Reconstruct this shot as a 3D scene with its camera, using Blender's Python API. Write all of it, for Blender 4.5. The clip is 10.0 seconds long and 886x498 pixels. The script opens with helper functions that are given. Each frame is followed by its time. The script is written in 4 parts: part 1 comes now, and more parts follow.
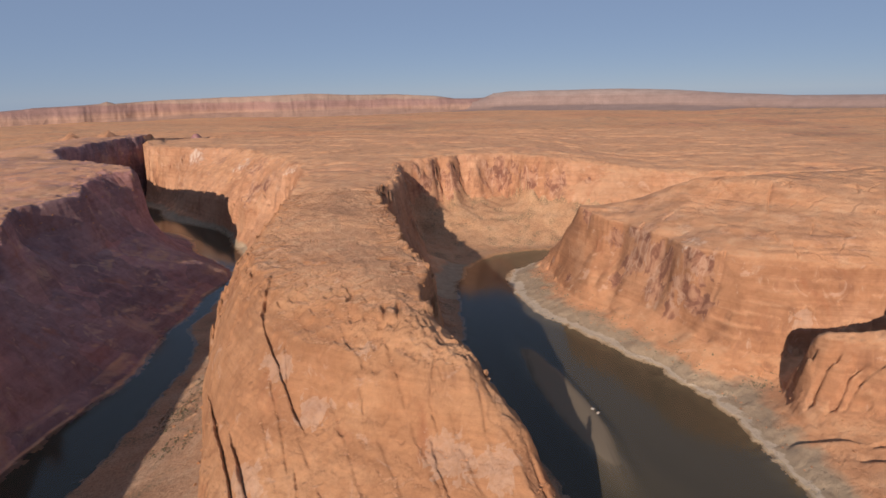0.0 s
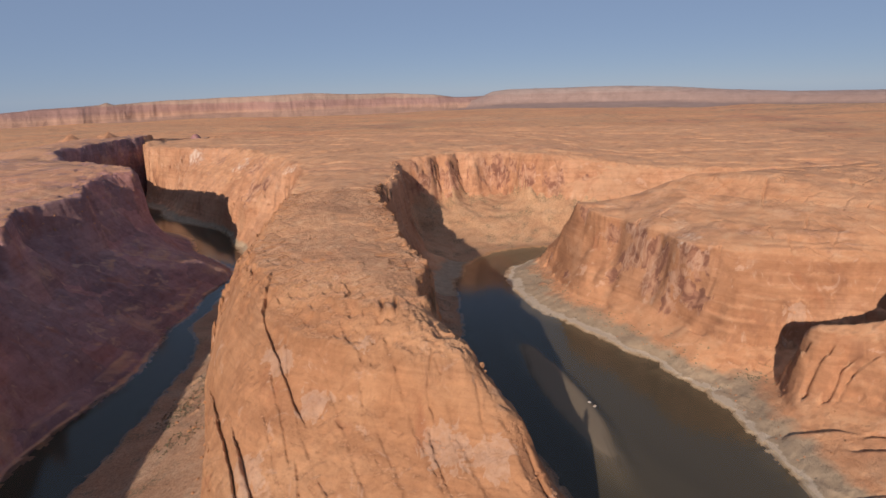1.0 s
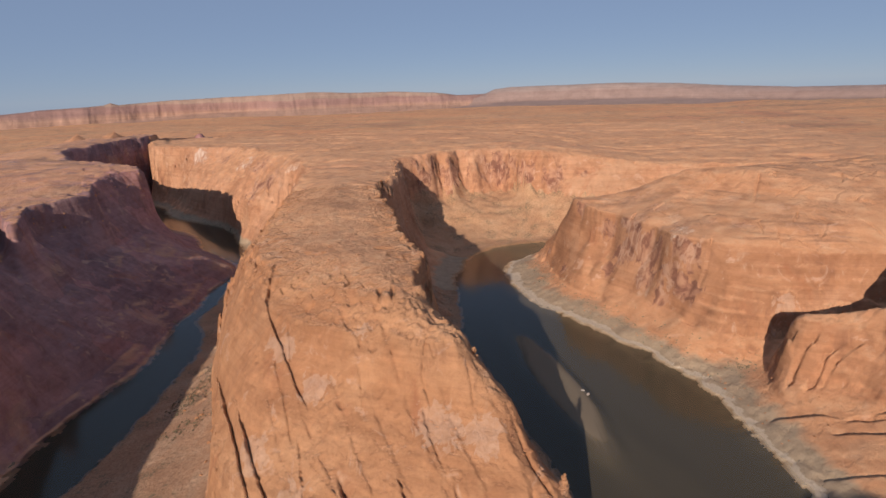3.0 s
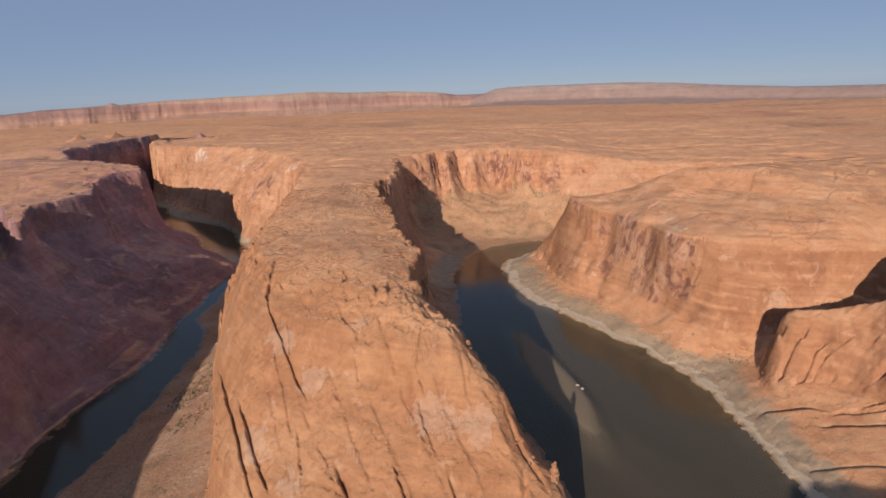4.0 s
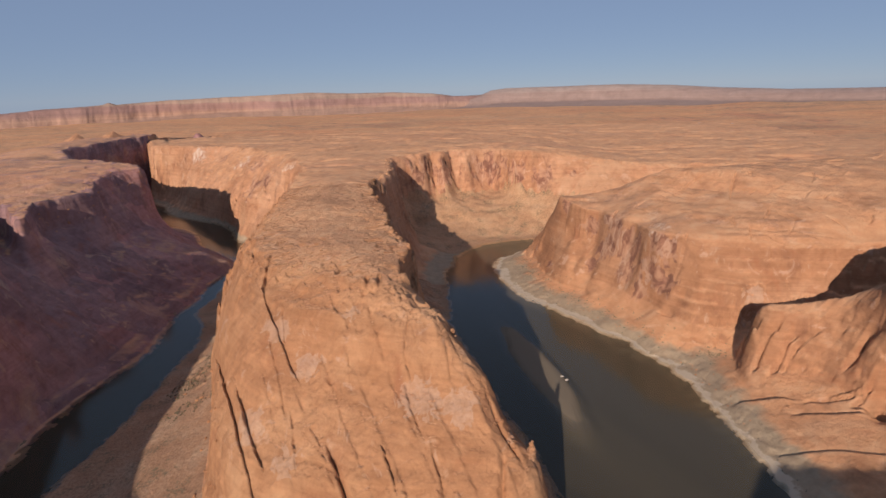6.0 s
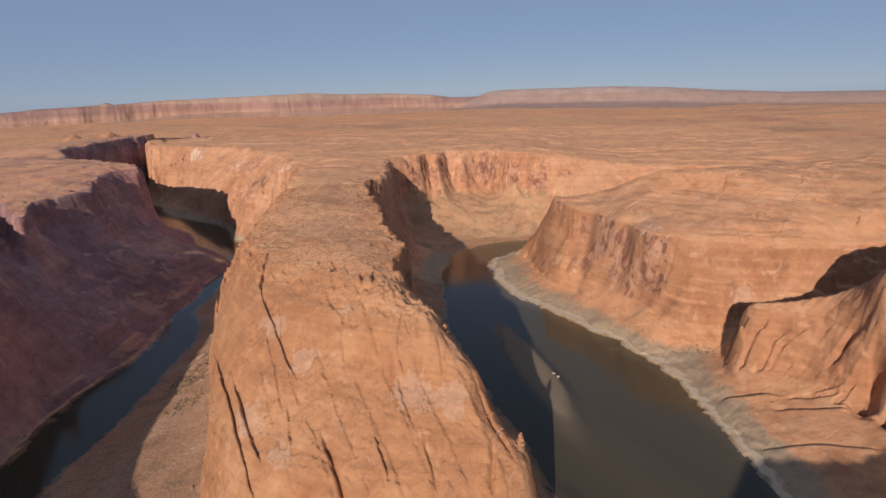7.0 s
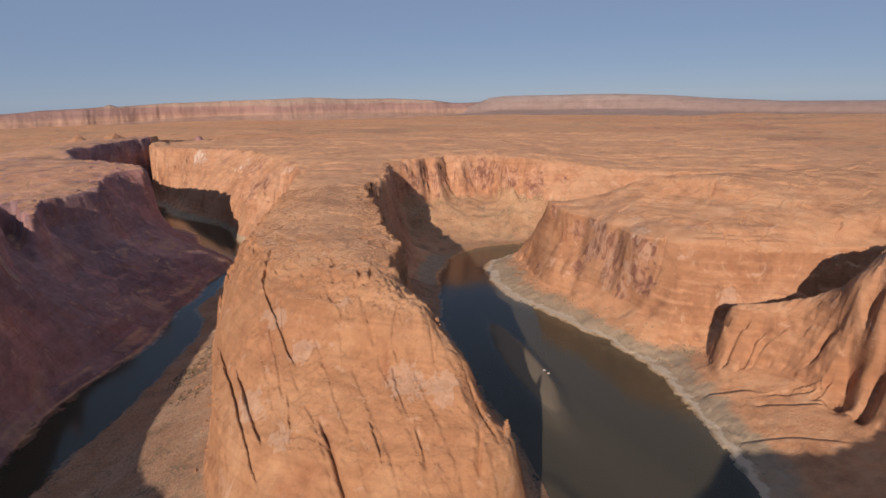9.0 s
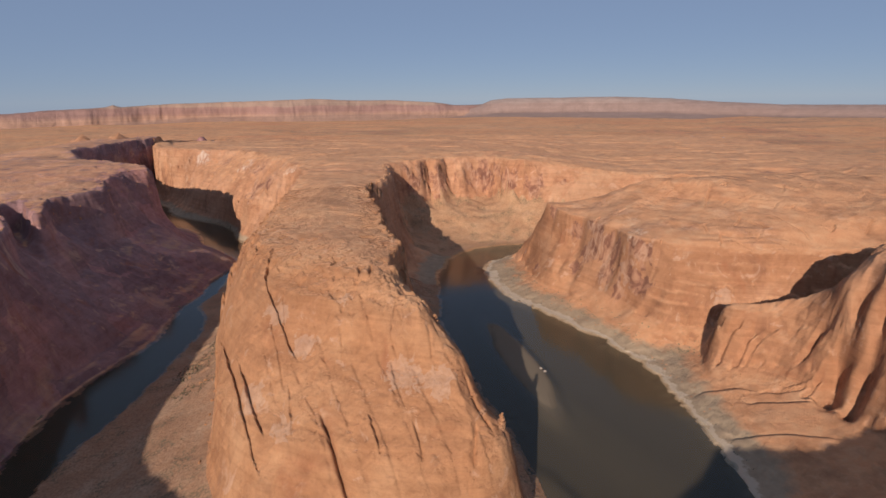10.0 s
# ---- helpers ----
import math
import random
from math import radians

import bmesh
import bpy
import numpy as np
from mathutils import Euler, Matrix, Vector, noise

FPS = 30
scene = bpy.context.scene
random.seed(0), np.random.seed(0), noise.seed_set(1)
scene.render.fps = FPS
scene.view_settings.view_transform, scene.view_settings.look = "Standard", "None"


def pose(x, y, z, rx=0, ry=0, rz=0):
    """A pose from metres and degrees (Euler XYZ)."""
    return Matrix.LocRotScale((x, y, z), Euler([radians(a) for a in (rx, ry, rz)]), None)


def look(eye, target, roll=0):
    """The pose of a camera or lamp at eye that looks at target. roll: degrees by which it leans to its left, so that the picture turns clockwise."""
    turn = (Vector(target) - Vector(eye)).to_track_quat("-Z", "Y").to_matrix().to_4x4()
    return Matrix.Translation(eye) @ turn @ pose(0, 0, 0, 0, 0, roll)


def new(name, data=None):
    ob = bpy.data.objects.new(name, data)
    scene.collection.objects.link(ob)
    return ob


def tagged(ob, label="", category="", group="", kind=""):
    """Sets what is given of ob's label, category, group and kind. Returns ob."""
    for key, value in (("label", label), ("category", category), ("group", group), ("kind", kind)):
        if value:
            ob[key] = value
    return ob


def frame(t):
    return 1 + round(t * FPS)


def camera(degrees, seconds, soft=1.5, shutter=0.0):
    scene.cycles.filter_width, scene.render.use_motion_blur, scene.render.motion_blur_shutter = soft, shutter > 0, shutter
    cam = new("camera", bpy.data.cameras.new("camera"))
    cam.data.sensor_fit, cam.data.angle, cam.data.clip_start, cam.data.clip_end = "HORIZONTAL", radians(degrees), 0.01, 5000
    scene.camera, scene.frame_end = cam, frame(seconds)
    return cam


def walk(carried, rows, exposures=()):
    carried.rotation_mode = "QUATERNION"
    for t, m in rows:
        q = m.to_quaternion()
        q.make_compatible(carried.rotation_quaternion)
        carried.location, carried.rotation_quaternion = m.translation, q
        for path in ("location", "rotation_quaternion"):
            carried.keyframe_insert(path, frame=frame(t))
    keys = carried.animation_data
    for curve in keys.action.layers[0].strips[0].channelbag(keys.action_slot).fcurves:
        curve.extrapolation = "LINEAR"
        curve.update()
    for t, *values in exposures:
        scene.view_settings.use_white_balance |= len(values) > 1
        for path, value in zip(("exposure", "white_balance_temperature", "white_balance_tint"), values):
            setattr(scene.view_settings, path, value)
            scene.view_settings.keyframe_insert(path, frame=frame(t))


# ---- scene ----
cam = camera(78.0, 10.0, soft=1.6)
PATH = [
    (0, (0.00, 0.00, 247.59), (-0.00, 961.70, -26.52), -1.088),
    (0.5, (0.90, -3.09, 247.59), (0.96, 958.25, -27.77), -1.311),
    (1, (1.95, -6.15, 247.69), (1.56, 954.87, -28.77), -1.529),
    (1.5, (3.00, -9.42, 247.70), (1.27, 951.29, -29.85), -1.711),
    (2, (4.42, -13.26, 247.55), (-0.17, 947.31, -30.43), -1.815),
    (2.5, (5.85, -17.24, 247.73), (-0.67, 943.08, -31.09), -1.879),
    (4, (10.26, -30.21, 248.13), (2.04, 929.85, -31.55), -1.946),
    (4.5, (11.85, -34.72, 248.31), (3.50, 925.44, -31.03), -1.910),
    (5, (13.37, -39.37, 248.54), (6.01, 920.82, -30.72), -1.870),
    (5.5, (15.02, -44.26, 248.75), (9.38, 916.05, -30.12), -1.808),
    (7, (19.03, -58.55, 249.90), (21.44, 902.45, -26.62), -1.470),
    (7.5, (20.24, -63.29, 250.10), (23.44, 898.21, -24.67), -1.340),
    (8, (21.41, -68.16, 250.09), (24.39, 894.05, -22.20), -1.204),
    (8.5, (22.33, -72.93, 250.22), (24.98, 889.93, -19.77), -1.017),
    (9, (23.41, -77.84, 250.34), (25.27, 885.70, -17.22), -0.878),
    (9.5, (24.47, -82.84, 250.46), (25.32, 881.26, -15.08), -0.724),
    (10, (25.38, -87.79, 250.72), (25.03, 876.67, -13.49), -0.582),
]
walk(cam, [(t, look(eye, target, roll)) for t, eye, target, roll in PATH],
     exposures=[(0.0, -0.08, 6450.0, 13.0), (2.5, -0.1, 6450.0, 13.0), (4.0, -0.06, 6450.0, 13.0), (5.5, -0.11, 6450.0, 13.0), (8.0, -0.09, 6450.0, 13.0), (10.0, -0.15, 6450.0, 13.0)])

# ---- light ----
SUN_TO = Vector((-0.74, -2.5, 1.0)).normalized()      # towards the sun
ELEV = math.asin(SUN_TO.z)
AZ = math.atan2(SUN_TO.x, SUN_TO.y)                    # clockwise from +y
world = bpy.data.worlds.new("world")
scene.world = world
world.use_nodes = True
wn = world.node_tree
wn.nodes.clear()
sky = wn.nodes.new("ShaderNodeTexSky")
sky.sky_type = "NISHITA"
sky.sun_disc = False
sky.sun_elevation = ELEV
sky.sun_rotation = AZ
sky.altitude = 2500
sky.air_density = 0.8
sky.dust_density = 0.0
sky.ozone_density = 1.0
bg = wn.nodes.new("ShaderNodeBackground")
bg.inputs["Strength"].default_value = 0.017
haze = wn.nodes.new("ShaderNodeBackground")              # thin even haze over the whole sky
haze.inputs["Color"].default_value = (0.485, 0.66, 0.99, 1)
haze.inputs["Strength"].default_value = 0.365
both = wn.nodes.new("ShaderNodeAddShader")
wo = wn.nodes.new("ShaderNodeOutputWorld")
wn.links.new(sky.outputs[0], bg.inputs[0])
wn.links.new(bg.outputs[0], both.inputs[0])
wn.links.new(haze.outputs[0], both.inputs[1])
wn.links.new(both.outputs[0], wo.inputs[0])

sun_data = bpy.data.lights.new("sun", "SUN")
sun_data.energy = 4.8
sun_data.angle = radians(0.53)
sun_data.color = (1.0, 0.9, 0.78)
sun = new("sun", sun_data)
sun.matrix_world = look((0, 0, 600), Vector((0, 0, 600)) - SUN_TO)

# ---- materials ----
def material(name):
    m = bpy.data.materials.new(name)
    m.use_nodes = True
    nt = m.node_tree
    return m, nt, nt.nodes["Principled BSDF"]


def node(nt, kind, **inputs):
    n = nt.nodes.new(kind)
    for key, value in inputs.items():
        n.inputs[key.replace("_", " ")].default_value = value
    return n


def coords(nt, scale=(1, 1, 1)):
    geo = nt.nodes.new("ShaderNodeNewGeometry")
    mp = nt.nodes.new("ShaderNodeMapping")
    mp.inputs["Scale"].default_value = scale
    nt.links.new(geo.outputs["Position"], mp.inputs["Vector"])
    return mp.outputs[0]


def noise_tex(nt, vec, scale, detail=4.0, rough=0.55, dist=0.0):
    n = node(nt, "ShaderNodeTexNoise", Scale=scale, Detail=detail, Roughness=rough, Distortion=dist)
    nt.links.new(vec, n.inputs["Vector"])
    return n.outputs["Fac"]


def ramp(nt, fac, stops):
    r = nt.nodes.new("ShaderNodeValToRGB")
    els = r.color_ramp.elements
    while len(els) < len(stops):
        els.new(0.5)
    for e, (p, c) in zip(els, stops):
        e.position = p
        e.color = (*c, 1) if len(c) == 3 else c
    nt.links.new(fac, r.inputs[0])
    return r.outputs[0]


def grey(nt, fac, lo, hi):
    """Remaps fac from lo..hi to 0..1, clamped."""
    n = nt.nodes.new("ShaderNodeMapRange")
    n.inputs["From Min"].default_value = lo
    n.inputs["From Max"].default_value = hi
    nt.links.new(fac, n.inputs["Value"])
    return n.outputs[0]


def maths(nt, op, a, b):
    n = nt.nodes.new("ShaderNodeMath")
    n.operation = op
    for i, v in enumerate((a, b)):
        if isinstance(v, (int, float)):
            n.inputs[i].default_value = v
        else:
            nt.links.new(v, n.inputs[i])
    return n.outputs[0]


def mixed(nt, fac, a, b, blend="MIX"):
    n = nt.nodes.new("ShaderNodeMix")
    n.data_type = "RGBA"
    n.blend_type = blend
    for sock, v in ((n.inputs[0], fac), (n.inputs[6], a), (n.inputs[7], b)):
        if isinstance(v, (int, float)):
            sock.default_value = v
        elif isinstance(v, tuple):
            sock.default_value = (*v, 1)
        else:
            nt.links.new(v, sock)
    return n.outputs[2]


def bumped(nt, bsdf, height, strength, distance):
    b = node(nt, "ShaderNodeBump", Strength=strength, Distance=distance)
    nt.links.new(height, b.inputs["Height"])
    nt.links.new(b.outputs[0], bsdf.inputs["Normal"])


def z_of(nt):
    geo = nt.nodes.new("ShaderNodeNewGeometry")
    sep = nt.nodes.new("ShaderNodeSeparateXYZ")
    nt.links.new(geo.outputs["Position"], sep.inputs[0])
    return sep.outputs[2]


def flatness(nt):
    geo = nt.nodes.new("ShaderNodeNewGeometry")
    sep = nt.nodes.new("ShaderNodeSeparateXYZ")
    nt.links.new(geo.outputs["Normal"], sep.inputs[0])
    return sep.outputs[2]


def rock_material(name, scrub=0.0, varnish=0.5, bank=9.0, tones=None, patches=(), rim_line=0.0, dust=0.85, relief=1.7, broad=0.0, cells=0.0, level=(0.88, 0.985), mottle=0.75):
    """Orange sandstone: bedded, stained, with varnish on its steep faces, dust and scrub on its flats, and silt near the water.
    patches: places (x, y, z, radius) of great varnished faces with pale streaks."""
    m, nt, bsdf = material(name)
    lo, mi, hi = tones or ((0.38, 0.17, 0.083), (0.475, 0.228, 0.112), (0.55, 0.295, 0.155))
    base = ramp(nt, noise_tex(nt, coords(nt), 0.012, 6, 0.6, 0.4), [(0.3, lo), (0.5, mi), (0.7, hi)])
    mid = ramp(nt, noise_tex(nt, coords(nt), 0.09, 7, 0.68, 0.6),
               [(0.3, (0.34, 0.31, 0.3)), (0.52, (0.5, 0.5, 0.5)), (0.75, (0.63, 0.64, 0.65))])
    col = mixed(nt, mottle, base, mid, "OVERLAY")
    # bedding
    bed = noise_tex(nt, coords(nt, (0.006, 0.006, 0.22)), 1.0, 5, 0.7, 0.3)
    col = mixed(nt, 0.4, col, ramp(nt, bed, [(0.3, (0.3, 0.27, 0.26)), (0.5, (0.5, 0.5, 0.5)), (0.72, (0.66, 0.64, 0.62))]), "OVERLAY")
    if cells:
        # great blocks between the joints, each with a tone of its own
        bent = nt.nodes.new("ShaderNodeVectorMath")
        bent.operation = "MULTIPLY_ADD"
        bent.inputs[1].default_value = (34, 34, 34)
        shift = node(nt, "ShaderNodeTexNoise", Scale=0.035, Detail=5.0)
        nt.links.new(coords(nt), shift.inputs["Vector"])
        nt.links.new(shift.outputs["Color"], bent.inputs[0])
        nt.links.new(coords(nt, (1, 1, 0.6)), bent.inputs[2])
        block = nt.nodes.new("ShaderNodeTexVoronoi")
        block.inputs["Scale"].default_value = 0.024
        nt.links.new(bent.outputs[0], block.inputs["Vector"])
        tone = nt.nodes.new("ShaderNodeSeparateColor")
        nt.links.new(block.outputs["Color"], tone.inputs[0])
        col = mixed(nt, cells, col, ramp(nt, tone.outputs[0], [(0.0, (0.36, 0.34, 0.37)), (0.5, (0.5, 0.48, 0.5)), (1.0, (0.68, 0.56, 0.55))]), "OVERLAY")
    # pale scuffs, where the skin of the rock has come off
    scuff = noise_tex(nt, coords(nt), 0.05, 6, 0.62, 1.2)
    col = mixed(nt, maths(nt, "MULTIPLY", grey(nt, scuff, 0.6, 0.68), 0.55), col, (0.6, 0.37, 0.25))
    rust = noise_tex(nt, coords(nt, (1, 1, 0.6)), 0.033, 6, 0.6, 0.8)
    col = mixed(nt, maths(nt, "MULTIPLY", grey(nt, rust, 0.57, 0.7), 0.5), col, (0.33, 0.12, 0.06))
    steep = grey(nt, flatness(nt), 0.8, 0.45)
    # dark varnish and pale streaks that hang down the faces
    streak = noise_tex(nt, coords(nt, (0.05, 0.05, 0.014)), 1.0, 7, 0.7, 0.9)
    patch = noise_tex(nt, coords(nt), 0.018, 4, 0.6)
    dark = maths(nt, "MULTIPLY", maths(nt, "MULTIPLY", grey(nt, streak, 0.48, 0.6), grey(nt, patch, 0.46, 0.6)), steep)
    col = mixed(nt, maths(nt, "MULTIPLY", dark, varnish), col, (0.17, 0.075, 0.05))
    pale = maths(nt, "MULTIPLY", maths(nt, "MULTIPLY", grey(nt, streak, 0.42, 0.33), grey(nt, patch, 0.5, 0.62)), steep)
    col = mixed(nt, maths(nt, "MULTIPLY", pale, 0.6), col, (0.6, 0.42, 0.3))
    for px, py, pz, pr, pale_part in patches:
        geo = nt.nodes.new("ShaderNodeNewGeometry")
        far = nt.nodes.new("ShaderNodeVectorMath")
        far.operation = "DISTANCE"
        far.inputs[1].default_value = (px, py, pz)
        nt.links.new(geo.outputs["Position"], far.inputs[0])
        ragged = maths(nt, "ADD", far.outputs["Value"], maths(nt, "MULTIPLY", maths(nt, "SUBTRACT", noise_tex(nt, coords(nt, (1, 1, 0.6)), 1.3 / pr, 5, 0.58, 0.8), 0.5), 3.6 * pr))
        mask = grey(nt, ragged, pr * 1.08, pr * 0.95)
        if pale_part == 0:
            # desert varnish in hard-edged flakes, with pale veins where it has split off aslant
            flake = noise_tex(nt, coords(nt, (1, 1, 0.8)), 0.055, 6, 0.6, 1.0)
            stain = ramp(nt, flake, [(0.4, (0.19, 0.083, 0.058)), (0.47, (0.26, 0.118, 0.078)), (0.5, (0.34, 0.165, 0.105)), (0.58, (0.46, 0.245, 0.15))])
            slant = nt.nodes.new("ShaderNodeMapping")
            slant.inputs["Rotation"].default_value = (0.5, 0.6, 0.4)
            slant.inputs["Scale"].default_value = (1.0, 1.0, 0.35)
            nt.links.new(coords(nt), slant.inputs["Vector"])
            vein = maths(nt, "ABSOLUTE", maths(nt, "SUBTRACT", noise_tex(nt, slant.outputs[0], 0.035, 5, 0.55, 0.7), 0.5), 0.0)
            stain = mixed(nt, maths(nt, "MULTIPLY", grey(nt, vein, 0.022, 0.006), 0.6), stain, (0.56, 0.345, 0.235))
        elif pale_part == 1:
            stain = ramp(nt, noise_tex(nt, coords(nt, (3.2 / pr, 3.2 / pr, 0.4 / pr)), 1.0, 4, 0.6, 0.3), [(0.4, (0.38, 0.19, 0.12)), (0.5, (0.52, 0.33, 0.23)), (0.6, (0.64, 0.49, 0.38))])
        elif pale_part == 2:
            inner = noise_tex(nt, coords(nt, (0.2, 0.2, 0.12)), 1.0, 7, 0.72, 0.8)
            stain = ramp(nt, inner, [(0.35, (0.5, 0.3, 0.19)), (0.62, (0.64, 0.46, 0.35))])
        else:
            stain = ramp(nt, noise_tex(nt, coords(nt), 0.02, 6, 0.7), [(0.35, (0.15, 0.115, 0.085)), (0.62, (0.3, 0.21, 0.155))])
        col = mixed(nt, maths(nt, "MULTIPLY", mask, (0.84, 0.8, 0.36, 0.8)[pale_part]), col, stain)
    # sand and dust on the flats
    flat = grey(nt, flatness(nt), *level)
    sand = maths(nt, "MULTIPLY", flat, grey(nt, noise_tex(nt, coords(nt), 0.03, 6, 0.65), 0.3, 0.52))
    dusty = ramp(nt, noise_tex(nt, coords(nt), 0.07, 7, 0.68, 0.5), [(0.33, (0.64, 0.3, 0.15)), (0.5, (0.72, 0.362, 0.184)), (0.66, (0.75, 0.425, 0.238))])
    col = mixed(nt, maths(nt, "MULTIPLY", sand, dust), col, dusty)
    if scrub:
        sc = noise_tex(nt, coords(nt, (0.5, 1, 1)), 0.0045, 6, 0.65, 0.5)
        sp = noise_tex(nt, coords(nt), 0.2, 4, 0.7)
        s = maths(nt, "MULTIPLY", maths(nt, "MULTIPLY", grey(nt, sc, 0.46, 0.62), grey(nt, sp, 0.36, 0.6)), flat)
        col = mixed(nt, maths(nt, "MULTIPLY", s, scrub), col, (0.25, 0.19, 0.11))
        blot = noise_tex(nt, coords(nt, (0.5, 1, 1)), 0.011, 6, 0.7, 0.6)
        col = mixed(nt, maths(nt, "MULTIPLY", grey(nt, blot, 0.56, 0.66), 0.4), col, (0.58, 0.34, 0.2))
        tuft = noise_tex(nt, coords(nt), 0.5, 2, 0.5)
        col = mixed(nt, maths(nt, "MULTIPLY", maths(nt, "MULTIPLY", grey(nt, tuft, 0.62, 0.68), flat), 0.7 * min(1.0, scrub * 1.5)), col, (0.13, 0.1, 0.06))
    if broad:
        # broad drifts of red, ochre and grey-brown ground, drawn out across the plain
        drift = noise_tex(nt, coords(nt, (0.4, 1, 1)), 0.0035, 7, 0.62, 0.8)
        col = mixed(nt, broad, col, ramp(nt, drift, [(0.34, (0.37, 0.36, 0.37)), (0.45, (0.5, 0.49, 0.47)), (0.54, (0.57, 0.5, 0.45)), (0.64, (0.5, 0.42, 0.39)), (0.72, (0.62, 0.56, 0.5))]), "OVERLAY")
    if bank:
        zn = maths(nt, "ADD", z_of(nt), maths(nt, "MULTIPLY", maths(nt, "SUBTRACT", noise_tex(nt, coords(nt), 0.05, 4), 0.5), 10.0))
        silt = ramp(nt, noise_tex(nt, coords(nt), 0.12, 5, 0.65), [(0.3, (0.3, 0.228, 0.15)), (0.7, (0.43, 0.33, 0.222))])
        col = mixed(nt, maths(nt, "MULTIPLY", grey(nt, zn, bank, bank * 0.55), 0.85), col, silt)
        if rim_line:
            edge = maths(nt, "ADD", z_of(nt), maths(nt, "MULTIPLY", maths(nt, "SUBTRACT", noise_tex(nt, coords(nt), 0.1, 5, 0.65), 0.5), 2.6))
            line = maths(nt, "MULTIPLY", grey(nt, edge, -0.9, -0.4), grey(nt, edge, 0.75, 0.35))
            col = mixed(nt, maths(nt, "MULTIPLY", line, rim_line), col, (0.6, 0.47, 0.34))
    nt.links.new(col, bsdf.inputs["Base Color"])
    bsdf.inputs["Roughness"].default_value = 0.9
    bsdf.inputs["Specular IOR Level"].default_value = 0.2
    fine = noise_tex(nt, coords(nt, (1, 1, 1.6)), 0.35, 9, 0.72, 0.4)
    bumped(nt, bsdf, fine, 1.0, relief)
    return m


ROCK = rock_material("peninsula_sandstone", 0.0, 0.4, bank=5.0, relief=1.3, mottle=0.65, patches=[
    (-65, 238, 98, 8, 2), (2, 211, 91, 11, 2), (22, 206, 88, 9, 2), (-39, 249, 125, 4, 2), (-95, 221, 71, 9, 2), (-71, 196, 64, 7, 2), (-88, 262, 110, 9, 2)])
ROCK_EAST = rock_material("east_sandstone", 0.05, 0.35, broad=0.2, dust=0.72, relief=1.1, level=(0.55, 0.9), mottle=0.6, tones=((0.355, 0.164, 0.084), (0.43, 0.207, 0.108), (0.49, 0.258, 0.147)), bank=8.5, rim_line=0.85, patches=[
    (252, 590, 110, 13, 0), (258, 538, 105, 15, 0), (218, 582, 96, 17, 0), (203, 620, 80, 11, 0), (229, 554, 76, 21, 0), (212, 580, 63, 16, 0), (245, 500, 85, 16, 0),
    (237, 505, 59, 15, 0), (222, 545, 46, 12, 0), (229, 510, 32, 9, 0), (236, 644, 110, 12, 0), (247, 483, 48, 10, 0), (181, 665, 99, 9, 0), (197, 593, 38, 8, 0), (157, 648, 21, 6, 0),
    (151, 717, 25, 6, 0), (300, 511, 107, 9, 0), (344, 488, 111, 9, 0), (253, 555, 105, 9, 1), (246, 521, 101, 10, 1), (212, 661, 107, 8, 1), (306, 505, 108, 5, 2), (321, 492, 108, 5, 0), (279, 531, 109, 6, 0), (349, 540, 120, 10, 2), (325, 579, 118, 10, 2), (351, 462, 100, 6, 0),
    (310, 437, 53, 9.1, 2), (240, 520, 68, 6, 2), (350, 530, 118, 9, 2)])
# the same sandstone in darker purple tones: the west wall's shade put into its colour
ROCK_SHADE_TONED = rock_material("west_sandstone_shade_toned", 0.15, 0.35, bank=0.0, cells=0.7, dust=0.75, relief=1.1, broad=0.4, tones=((0.225, 0.133, 0.13), (0.295, 0.178, 0.168), (0.375, 0.232, 0.208)))
PLATEAU = rock_material("plateau_sandstone", 0.08, 0.6, relief=0.55, broad=0.3, level=(0.72, 0.95), mottle=0.55, tones=((0.4, 0.19, 0.1), (0.475, 0.24, 0.132), (0.54, 0.295, 0.175)), patches=[
    (30, 978, 108, 26, 0), (95, 1006, 104, 26, 0), (150, 975, 100, 20, 0), (-32, 948, 104, 18, 0), (200, 960, 90, 20, 0),
    (-553, 1257, 119, 21.3, 1), (-398, 1116, 116, 21.2, 1), (-353, 1046, 121, 21.1, 0), (-340, 968, 80, 23.4, 0), (-252, 910, 130, 12.9, 1), (-303, 942, 106, 15.8, 0),
    (-480, 1198, 110, 17.2, 0), (-16, 965, 121, 12.1, 0), (-41, 942, 124, 8.6, 0), (16, 961, 61, 15.4, 0), (114, 1024, 90, 16.3, 0), (615, 922, 110, 16, 0), (639, 930, 111, 16, 0), (654, 920, 110, 11, 1), (693, 922, 110, 18, 0), (742, 928, 106, 20, 0), (773, 930, 109, 18, 0), (558, 917, 109, 9, 0), (164, 942, 42, 13, 0), (194, 938, 44, 12, 0), (110, 1031, 123, 10, 0),
    (173, 941, 45, 17.5, 0), (187, 985, 38, 14, 0), (262, 962, 90, 12, 0), (135, 1004, 115, 11.4, 0)])
PLAIN = rock_material("desert_plain", 0.35, 0.2, relief=0.8, broad=0.9, bank=0.0, tones=((0.36, 0.19, 0.115), (0.43, 0.235, 0.14), (0.5, 0.29, 0.18)), patches=[
    (2450, 3300, 110, 700, 3), (3300, 3000, 110, 700, 3), (1750, 3650, 110, 420, 3), (-1018, 2314, 113, 26, 3), (-700, 2500, 112, 60, 3), (900, 2700, 112, 160, 3), (-27, 2868, 114, 130, 2), (196, 2715, 114, 130, 2), (397, 2578, 114, 130, 2), (579, 2453, 114, 130, 2)])


